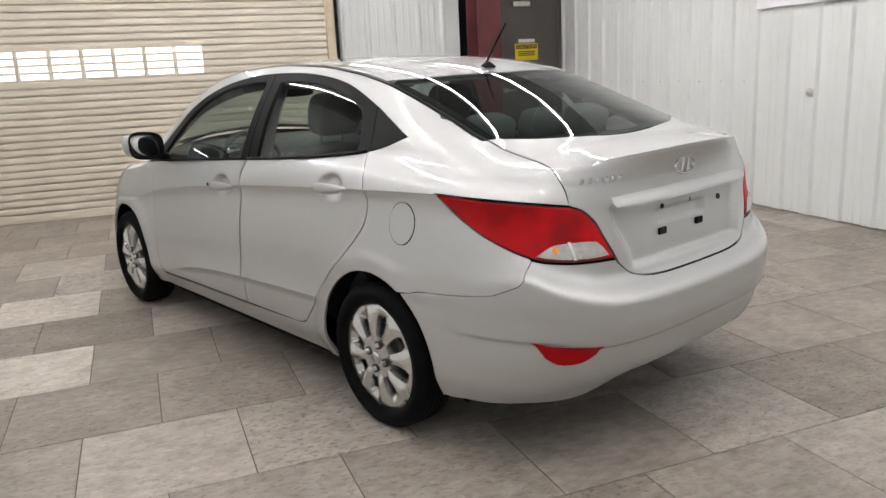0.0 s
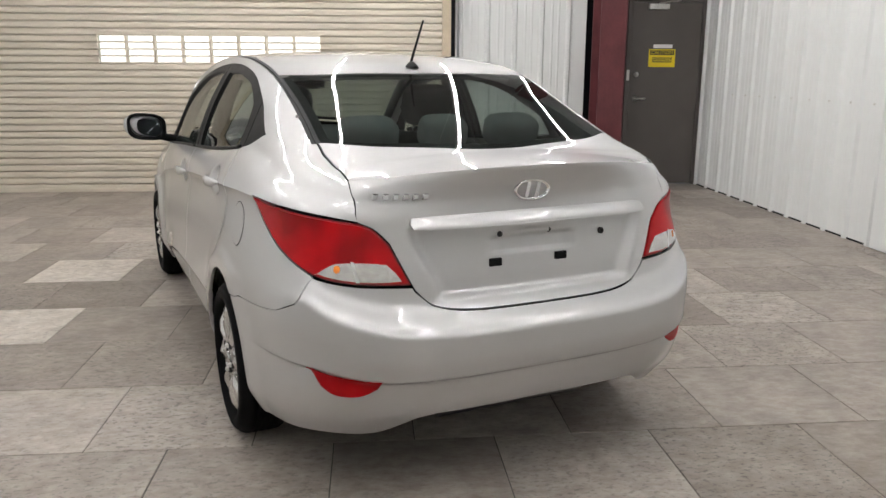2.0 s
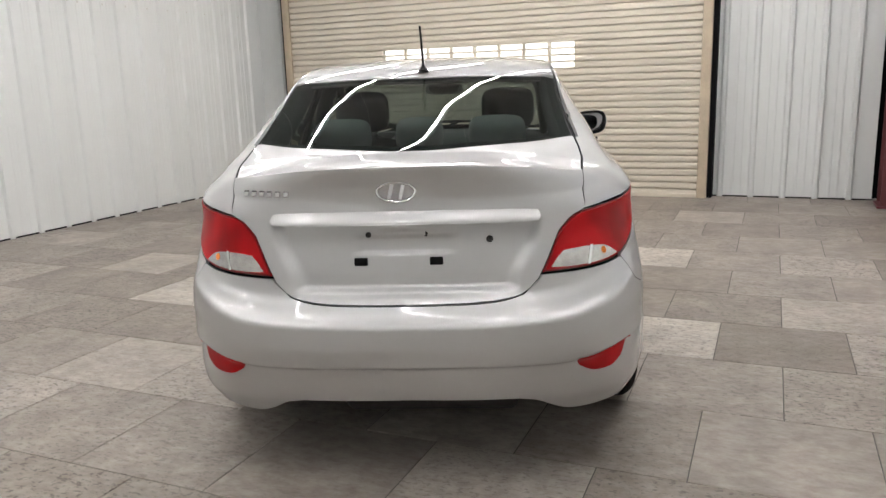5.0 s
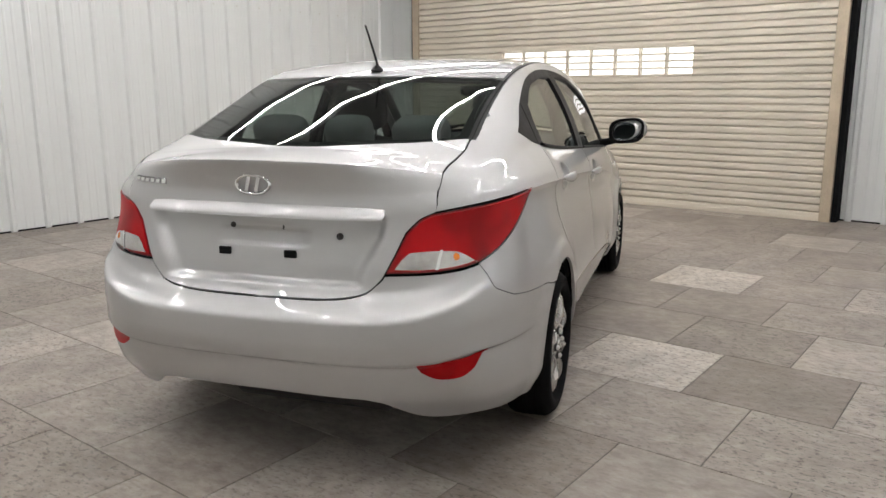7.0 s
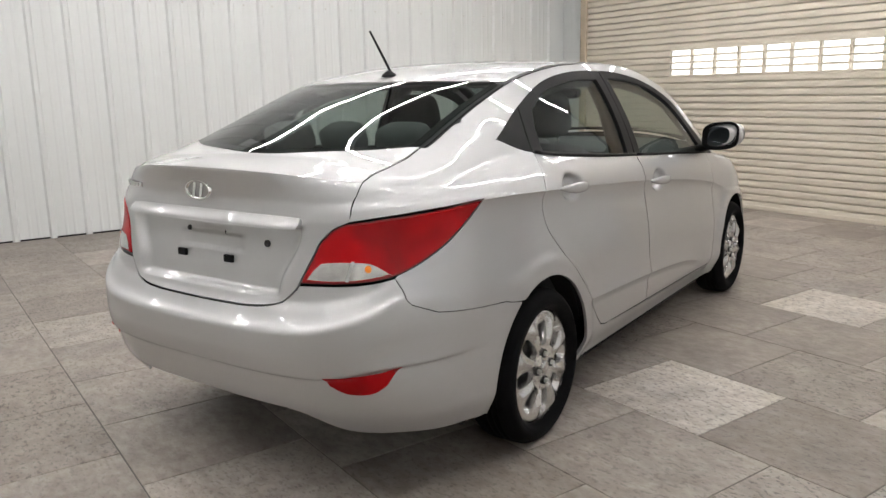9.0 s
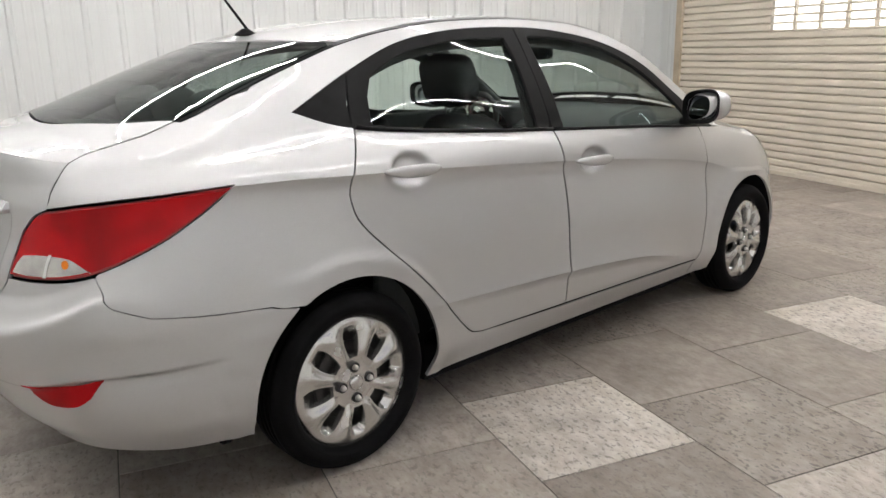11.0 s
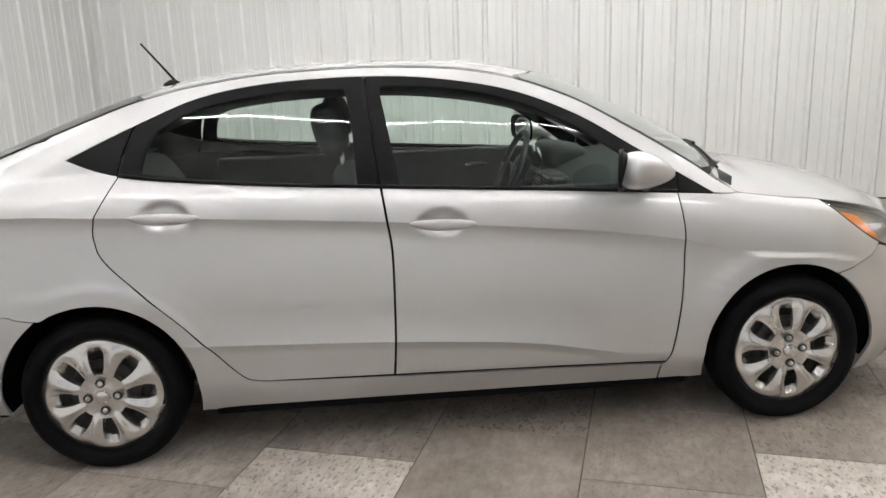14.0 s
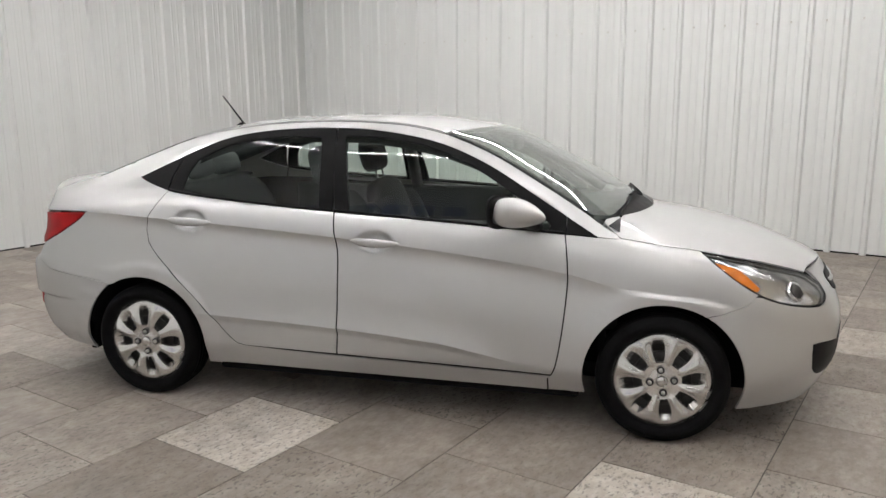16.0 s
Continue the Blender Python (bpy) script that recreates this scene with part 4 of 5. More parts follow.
    R_FRAME = [*between(W_BOT, -1.168, -0.27), (-0.262, 1.03), (-0.285, 1.24), (-0.296, 1.368), *between(W_TOP, -1.10, -0.30), (-1.115, 1.225), (-1.15, 1.13)]
    F_FRAME = [*between(W_BOT, -0.25, 0.84), (0.845, 0.916), (0.846, 0.985), *between(W_TOP, -0.286, 0.840), (-0.280, 1.24), (-0.254, 1.03)]
    for nm, fr, gl in (("rear_window", R_FRAME, R_GLASS), ("front_window", F_FRAME, F_GLASS)):
        fm = raw("window_frame", ring(fr, gl, f, 0.0, 0.015), M_BLACK, car, "satin black window frame")
        fm.data.normals_split_custom_set_from_vertices([normal_at(f, v.co.x, v.co.z)[1] for v in fm.data.vertices])
        pane = raw("glass", drape(gl, f, 0.05, 0.025, -0.010, 0), M_GLASS, fm, "tinted side glass")
    up = between(W_TOP, -1.05, 0.62)
    raw("roof_trim", drape([*up, *[(a, z - 0.048 + 0.015 * smooth(0.2, 0.6, a)) for a, z in up[::-1]]], f, 0.08, 0.03, -0.045, 0), M_PLASTIC, car, "dark inner roof trim")
    raw("quarter_trim", drape([*between(W_TOP, -1.36, -1.108), (-1.355, 1.120), *between(W_BOT, -1.355, -1.172), (-1.160, 1.13), (-1.122, 1.222)], f, 0.05, 0.03, 0.0, 0.01, 0.001), M_BLACK, car, "black quarter window trim")
    raw("corner_trim", drape([(0.850, 0.917), *between(W_BOT, 0.86, 0.986), *between(W_TOP, 0.850, 0.986), (0.850, 0.985)], f, 0.05, 0.03, 0.0, 0.01), M_BLACK, car, "black mirror corner trim")

    # tail lamp
    lamp = raw("tail_lamp", drape(LAMP_R, f, 0.04, 0.02, -0.003, 0.02, 0.003), M_RED_EDGE, car, "red tail lamp with a clear reversing section")
    REV = [*sm((-1.985, 0.759), (-2.06, 0.789), (-2.12, 0.800), (-2.24, 0.802), (-2.325, 0.797)), (-2.36, 0.775), (-2.398, 0.738), *sm((-2.30, 0.736), (-2.16, 0.741), (-2.05, 0.750))]
    lens_loop = inset(dense(LAMP_R), 0.0085)
    raw("red_lens", drape(lens_loop, f, 0.03, 0.02, 0.002, 0.006), M_RED_LENS, lamp)
    raw("reversing_lens", drape(inset(dense(REV), 0.0055), f, 0.03, 0.02, 0.0045, 0.003), M_REVERSE, lamp, "clear reversing lens with silver bowls")
    raw("divider", drape([(-2.20, 0.742), (-2.215, 0.742), (-2.185, 0.800), (-2.17, 0.800)], f, 0.05, 0.03, 0.006, 0.004), M_CHROME, lamp)
    spot = [(-2.105 + 0.016 * math.cos(w), 0.778 + 0.011 * math.sin(w)) for w in [2 * math.pi * k / 20 for k in range(20)]]
    raw("bulb", drape(spot, f, 0.03, 0.02, 0.0052, 0.002), M_AMBER, lamp, "amber bulb behind the clear lens")
    refl = [*sm((-1.93, 0.486), (-2.02, 0.470), (-2.15, 0.462), (-2.29, 0.460)), *sm((-2.27, 0.430), (-2.20, 0.405), (-2.09, 0.405), (-2.01, 0.430))]
    raw("reflector", drape(refl, f, 0.03, 0.02, 0.003, 0.006), M_RED_LENS, car, "red bumper reflector")

    # headlamp
    hl = raw("headlamp", drape(LAMP_F, f, 0.04, 0.02, -0.014, 0.02, 0.001), M_HEAD, car, "clear headlamp with an amber side section")
    raw("amber_section", drape([*sm((1.44, 0.815), (1.52, 0.742), (1.600, 0.688)), *sm((1.622, 0.700), (1.56, 0.770), (1.530, 0.792))], f, 0.03, 0.02, -0.008, 0.01), M_AMBER, hl)
    pp, nn = normal_at(f, 1.83, 0.672)
    q = nn.to_track_quat("Z", "Y").to_matrix().to_4x4()
    part("projector", cyl(0.050, 0.045, 0.02, Matrix.Translation(pp - nn * 0.014) @ q, 28), M_CHROME, hl, "round chrome projector", True)
    part("bulb_lens", cyl(0.039, 0.030, 0.010, Matrix.Translation(pp - nn * 0.004) @ q, 24), M_IRON, hl, "", True)
    lens = raw("lens", drape(LAMP_F, f, 0.05, 0.03, 0.001, 0.004, 0.003), M_CLEAR, hl, "clear lens")
    lens.visible_shadow = False
    raw("lamp_seal", band(LAMP_F, 0.003, f, 0.001, 0.01), M_BLACK, hl)

    # fog recess
    fog = [*sm((1.90, 0.436), (1.99, 0.434), (2.16, 0.418), (2.26, 0.40)), *sm((2.27, 0.34), (2.17, 0.298), (2.02, 0.285), (1.93, 0.32), (1.90, 0.39))]
    raw("fog_recess", drape(fog, f, 0.04, 0.03, 0.002, 0.004), M_BLACK, car, "black fog lamp recess")

# fuel flap on the left
f = on_side(1)
flap = [(a_of(-1.452 + 0.065 * math.cos(w), 0.828 + 0.074 * math.sin(w)), 0.828 + 0.074 * math.sin(w)) for w in [2 * math.pi * k / 48 for k in range(48)]]
raw("fuel_flap_gap", band(flap, 0.002, f, 0.0006, 0, 0.0022), M_DARK, car)
raw("fuel_flap", drape(flap, f, 0.03, 0.03, 0.0012, 0.002), M_PAINT, car, "round fuel flap")

# tail: bumper, lid and what sits on it
raw("rear_bumper", drape(both(BUMPER_HALF), on_tail, 0.03, 0.005, gap=0.002), M_PAINT, car)
raw("tail_shell", drape([(-0.95, 0.40), (0.95, 0.40), (0.95, 0.86), (0.5, 0.98), (-0.5, 0.98), (-0.95, 0.86)], on_tail, 0.1, 0.06, -0.065, 0), M_DARK, car, "dark inner sheet metal")
edge = [(b, lip(b)) for b in [0.706 - 0.706 * k / 28 for k in range(29)]]
LID = both([*LID_HALF, *[p for p in edge if p[0] > 0]])
lid_bm = drape(LID, on_lid, 0.012, 0.007, gap=0.0)
plan = [on_tail(b, lip(b)) for b in [0.706 - 1.412 * k / 56 for k in range(57)]]
SHOULDER = [skin(a, z) for a, z in sm(*BOOT_SEAM[::-1], n=5)[1:]]
DECK = [*[(p.x + 0.0004, p.y) for p in plan], *[(p.x, -p.y + 0.0065) for p in SHOULDER], *sm((-1.685, -0.545), (-1.79, -0.36), (-1.850, 0.0), (-1.79, 0.36), (-1.685, 0.545)), *[(p.x, p.y - 0.0065) for p in SHOULDER[::-1]]]
lid = raw("boot_lid", lid_bm, M_PAINT, car)
raw("deck", drape(DECK, top, 0.03, 0.04, 0.0, 0.01), M_PAINT, lid)
bar_loop = both([*sm((0, 0.890), (0.20, 0.890), (0.282, 0.893)), (0.290, 0.905), *sm((0.284, 0.922), (0.20, 0.926), (0, 0.928))])
bar = drape(bar_loop, on_tail, 0.03, 0.005, 0.0, 0.0)
for v in bar.verts:
    v.co.x -= 0.003 + 0.021 * smooth(0.930, 0.894, v.co.z)
rim_in(bar, {v: Vector((-1, 0, 0)) for v in bar.verts}, 0.045)
raw("trim_bar", bar, M_PAINT, lid, "body-coloured bar over the plate hollow")


def on_face(y, z, off=0.0, f=None):
    """A place on the tail for a y and z, with its frame."""
    b = min(np.linspace(0, 0.7, 400), key=lambda q: abs((f or on_lid)(q, z).y - abs(y)))
    p, n = normal_at(f or on_lid, math.copysign(b, y) if abs(y) > 1e-3 else 1e-4, z)
    return Matrix.Translation(p + n * off) @ n.to_track_quat("Z", "Y").to_matrix().to_4x4()


for y in (0.140, -0.097):
    part("rubber_pad", box((-0.0125, -0.021, 0), (0.0125, 0.021, 0.012), 0.003), M_BLACK, lid, "small black rubber pad").matrix_basis = Matrix.Translation(on_face(y, 0.770).translation) @ pose(0, 0, 0, 0, -90, 0)
for y in (0.115, -0.065):
    part("screw_hole", cyl(0.010, 0.008, 0.006, on_face(y, 0.852, 0.002), 16), M_IRON, lid, "", True)
part("lock_cylinder", lathe([(0, 0.004), (0.0075, 0.004), (0.0082, 0.006), (0.0108, 0.006), (0.0108, -0.004), (0, -0.004)], 24, "z"), M_IRON, lid, "round dark lock cylinder", True).matrix_basis = on_face(-0.262, 0.832)
# emblem: a chrome oval with a slanting bar, and the lettering as plain bars
bmr = bmesh.new()
for loop_r, hgt in (((0.064, 0.035), 0.0), ((0.0605, 0.0315), 0.007), ((0.0575, 0.0285), 0.007), ((0.053, 0.0245), 0.0)):
    for k in range(48):
        w = 2 * math.pi * k / 48
        bmr.verts.new((loop_r[0] * math.cos(w), loop_r[1] * math.sin(w), hgt))
bmr.verts.ensure_lookup_table()
for j in range(3):
    for k in range(48):
        bmr.faces.new([bmr.verts[i] for i in (j * 48 + k, j * 48 + (k + 1) % 48, (j + 1) * 48 + (k + 1) % 48, (j + 1) * 48 + k)])
face0 = on_face(0.018, 0.989).translation
flat = Matrix.Translation(face0 + Vector((-0.003, 0, 0))) @ Matrix(((0, 0, -1, 0), (-1, 0, 0, 0), (0, 1, 0, 0), (0, 0, 0, 1)))
em = part("emblem", bmr, M_CHROME, lid, "chrome oval emblem", True)
em.matrix_basis = flat
bmx = bmesh.new()
for pts in (((-0.028, -0.020), (-0.017, -0.022), (-0.006, 0.022), (-0.017, 0.024)), ((0.006, -0.022), (0.017, -0.024), (0.028, 0.020), (0.017, 0.022))):
    lo, hi = [bmx.verts.new((x, y, 0.0)) for x, y in pts], [bmx.verts.new((x, y, 0.005)) for x, y in pts]
    bmx.faces.new(hi), bmx.faces.new(lo[::-1])
    for i in range(4):
        bmx.faces.new((lo[i], lo[(i + 1) % 4], hi[(i + 1) % 4], hi[i]))
part("emblem_bars", bmx, M_CHROME, em)
for k in range(6):
    y = 0.505 - 0.0275 * k
    m = on_face(y, 0.985, 0.001)
    bl = bmesh.new()
    pts = ((-0.011, -0.010), (0.008, -0.010), (0.012, 0.010), (-0.007, 0.010))
    lo, hi = [bl.verts.new((x, z, 0.0)) for x, z in pts], [bl.verts.new((x * 0.72, z * 0.62, 0.006)) for x, z in pts]
    bl.faces.new(hi), bl.faces.new(lo[::-1])
    for i in range(4):
        bl.faces.new((lo[i], lo[(i + 1) % 4], hi[(i + 1) % 4], hi[i]))
    part("lettering_bar", bl, M_CHROME, lid, "chrome lettering").matrix_basis = Matrix.Translation(m.translation) @ flat.to_3x3().to_4x4()

# nose
NOSE_ARCH = [(2.55 - p[0], p[1]) for p in arch(1.285, 60, -21)]
NOSE_HALF = [(0, 0.160), (0.45, 0.157), (NOSE_ARCH[-1][0], 0.155), *NOSE_ARCH[::-1], *sm((1.02, 0.630), (0.960, 0.668)), *[(2.55 - p[0], p[1] - 0.004) for p in LAMP_F if p[0] > 1.60 and p[1] < 0.672], *sm((0.465, 0.66), (0.50, 0.700), (0.53, 0.722))]
NOSE_HALF += [*sm((0.40, 0.735), (0.2, 0.745), (0, 0.748))]
raw("front_bumper", drape(both(NOSE_HALF), on_nose, 0.04, 0.02, gap=0.002), M_PAINT, car)
raw("grille", drape(both([*sm((0, 0.60), (0.20, 0.60), (0.30, 0.62)), *sm((0.33, 0.66), (0.28, 0.69), (0, 0.70))]), on_nose, 0.05, 0.03, 0.004, 0.006), M_BLACK, car, "black grille")
raw("grille_bar", drape(both([(0, 0.642), (0.31, 0.642), (0.32, 0.658), (0, 0.660)]), on_nose, 0.05, 0.03, 0.012, 0.01), M_CHROME, car, "chrome grille bar")
raw("lower_intake", drape(both([*sm((0, 0.27), (0.25, 0.27), (0.33, 0.30)), *sm((0.34, 0.40), (0.28, 0.45), (0, 0.46))]), on_nose, 0.05, 0.03, 0.003, 0.006), M_BLACK, car, "black lower intake")
NOSE_LINE = [on_nose(b, z) for b, z in sm((0.53, 0.724), (0.40, 0.737), (0.2, 0.747), (0, 0.750), n=5)]
FLANK = [skin(a, z) for a, z in sm(*HOOD_SEAM, n=5)]
HOOD = [(1.012, 0.686), (1.05, 0.704), *[(p.x, p.y - 0.003) for p in FLANK], *[(p.x, p.y) for p in NOSE_LINE], *[(p.x, -p.y) for p in NOSE_LINE[-2::-1]], *[(p.x, -p.y + 0.003) for p in FLANK[::-1]], (1.05, -0.704), (1.012, -0.686), *sm((1.015, -0.655), (1.045, -0.60), (1.175, -0.36), (1.235, 0.0), (1.175, 0.36), (1.045, 0.60), (1.015, 0.655))]
raw("hood", drape(HOOD, top, 0.04, 0.05, 0.0, 0.012), M_PAINT, car)
raw("nose_shell", drape([(-0.95, 0.30), (0.95, 0.30), (0.95, 0.62), (0.5, 0.72), (-0.5, 0.72), (-0.95, 0.62)], on_nose, 0.1, 0.06, -0.05, 0), M_DARK, car, "dark inner sheet metal")
COWL = [*sm((1.00, 0.655), (1.06, 0.55), (1.115, 0.30), (1.135, 0.0), (1.115, -0.30), (1.06, -0.55), (1.00, -0.655)), *sm((1.03, -0.65), (1.07, -0.60), (1.195, -0.36), (1.255, 0.0), (1.195, 0.36), (1.07, 0.60), (1.03, 0.65))]
raw("cowl", drape(COWL, top, 0.04, 0.05, -0.014, 0), M_BLACK, car, "black plastic cowl")
for y0, y1 in ((-0.56, 0.02), (-0.02, 0.50)):
    blade = [top(1.075 + 0.065 * (1 - abs(y) / 0.6), y) + Vector((0, 0, 0.004)) for y in np.linspace(y0, y1, 12)]
    w = part("wiper", sweep(blade, 0.006, 6), M_BLACK, car, "black wiper")
    part("wiper_arm", sweep([top(1.17, y1 - 0.02) + Vector((0, 0, 0.004)), top(1.14, y1 - 0.10) + Vector((0, 0, 0.010)), blade[6] + Vector((0, 0, 0.008))], 0.008, 6), M_BLACK, w)

# roof, screens
ROOF = [*[(x, RAIL_Y(x) - 0.012) for x in np.linspace(0.262, -1.095, 40)], *sm((-1.105, 0.512), (-1.16, 0.36), (-1.205, 0.0), (-1.16, -0.36), (-1.105, -0.512)), *[(x, -RAIL_Y(x) + 0.012) for x in np.linspace(-1.095, 0.262, 40)], *sm((0.275, -0.535), (0.36, -0.36), (0.43, 0.0), (0.36, 0.36), (0.275, 0.535))]
raw("roof", drape(ROOF, top, 0.06, 0.06, 0.0, 0.012), M_PAINT, car)
raw("headliner", drape(inset(dense(ROOF), 0.03), top, 0.15, 0.15, -0.035, 0), M_LINER, car, "grey cloth headliner")
for s in (1, -1):
    part("roof_moulding", sweep([(x, s * (RAIL_Y(x) - 0.006), RAIL_Z(x) - 0.0075) for x in np.linspace(-1.70, 0.98, 70)], 0.003, 6), M_BLACK, car, "black roof moulding", True)
REAR_SCREEN = [*sm((-1.112, 0.505), (-1.165, 0.36), (-1.212, 0.0), (-1.165, -0.36), (-1.112, -0.505)), *[(x, -RAIL_Y(x) + 0.018) for x in np.linspace(-1.13, -1.66, 20)], *sm((-1.705, -0.53), (-1.785, -0.36), (-1.842, 0.0), (-1.785, 0.36), (-1.705, 0.53)), *[(x, RAIL_Y(x) - 0.018) for x in np.linspace(-1.66, -1.13, 20)]]
FRONT_SCREEN = [*sm((0.283, 0.528), (0.367, 0.36), (0.437, 0.0), (0.367, -0.36), (0.283, -0.528)), *[(x, -RAIL_Y(x) + 0.018) for x in np.linspace(0.30, 0.96, 22)], *sm((1.00, -0.635), (1.05, -0.55), (1.105, -0.30), (1.125, 0.0), (1.105, 0.30), (1.05, 0.55), (1.00, 0.635)), *[(x, RAIL_Y(x) - 0.018) for x in np.linspace(0.96, 0.30, 22)]]
for nm, lp, gm, lb in (("rear_screen", REAR_SCREEN, M_SCREEN, "tinted rear screen"), ("windscreen", FRONT_SCREEN, M_FRONT, "clear raked windscreen")):
    g = raw(nm, drape(lp, top, 0.04, 0.05, -0.002, 0.004), gm, car, lb)
    raw("black_border", band(lp, 0.030, top, -0.005), M_BLACK, g)
ant = part("aerial_base", lathe([(0, 0), (0.030, 0), (0.028, 0.008), (0.016, 0.020), (0.009, 0.026), (0, 0.027)], 24, "z"), M_BLACK, car, "black roof aerial", True)
ant.matrix_basis = Matrix.Translation(top(-1.115, 0.0) + Vector((0, 0, -0.002))) @ Matrix.Diagonal((1.5, 0.8, 1, 1))
part("aerial_rod", sweep([(-1.105, 0, 1.372), (-1.17, 0, 1.455), (-1.232, 0, 1.532)], 0.0058, 8, 0.0040), M_BLACK, car, "black aerial rod", True)

# mirrors
for s in (1, -1):
    swing = Matrix.Translation((0.62, s * 0.86, 0)) @ pose(0, 0, 0, 0, 0, s * 20) @ Matrix.Diagonal((0.95, 0.90, 0.97, 1)) @ Matrix.Translation((-0.62, s * -0.86, 0.03))
    bmm = bmesh.new()
    bmesh.ops.create_uvsphere(bmm, u_segments=28, v_segments=18, radius=1.0)
    for v in bmm.verts:
        x, y, z = v.co
        k = (abs(x) ** 2.6 + abs(y) ** 2.6 + abs(z) ** 2.6) ** (-1 / 2.6)
        x, y, z = x * k, y * k, z * k
        taper = 1 - 0.50 * max(x, 0) ** 1.6
        v.co = (0.655 + (0.075 * x if x < 0 else 0.130 * x) + 0.010 * y, s * (0.925 + 0.115 * y * taper - 0.075 * max(x, 0)), 1.030 + 0.068 * z * taper + 0.012 * y - 0.022 * max(x, 0) ** 1.5)
    bmesh.ops.bisect_plane(bmm, geom=bmm.verts[:] + bmm.edges[:] + bmm.faces[:], plane_co=(0.597, s * 0.925, 0), plane_no=(-1, s * -0.05, 0), clear_outer=True)
    bmm.transform(swing)
    mir = part("door_mirror", bmm, M_PAINT, car, "body-coloured door mirror", True)
    bmg = bmesh.new()
    circ = [(math.copysign(abs(math.cos(w)) ** (2 / 3.2), math.cos(w)), math.copysign(abs(math.sin(w)) ** (2 / 3.2), math.sin(w))) for w in [2 * math.pi * k / 40 for k in range(40)]]
    bmg.faces.new([bmg.verts.new((0.611 + 0.013 * d, s * (0.925 + 0.096 * c), 1.030 + 0.055 * d + 0.010 * c)) for c, d in circ])
    bmg.transform(swing)
    part("mirror_glass", bmg, M_MIRROR, mir, "mirror glass")
    bmb = bmesh.new()
    oo = [bmb.verts.new((0.588, s * (0.925 + 0.122 * c), 1.030 + 0.075 * d + 0.011 * c)) for c, d in circ]
    ii = [bmb.verts.new((0.612 + 0.013 * d, s * (0.925 + 0.097 * c), 1.030 + 0.056 * d + 0.010 * c)) for c, d in circ]
    bb = [bmb.verts.new((0.602, s * (0.925 + 0.124 * c), 1.030 + 0.077 * d + 0.011 * c)) for c, d in circ]
    for k in range(40):
        j = (k + 1) % 40
        bmb.faces.new((oo[k], oo[j], ii[j], ii[k])), bmb.faces.new((bb[k], bb[j], oo[j], oo[k]))
    bmb.transform(swing)
    part("mirror_housing", bmb, M_BLACK, mir, "black mirror housing", True)
    part("mirror_foot", sweep([(0.72, s * 0.745, 0.945), (0.71, s * 0.79, 0.955), (0.675, s * 0.85, 0.972), (0.66, s * 0.90, 0.985)], 0.026, 10, 0.018), M_BLACK, mir, "black mirror foot", True)

# wheels
R_TYRE, HUB_Z = 0.298, 0.287


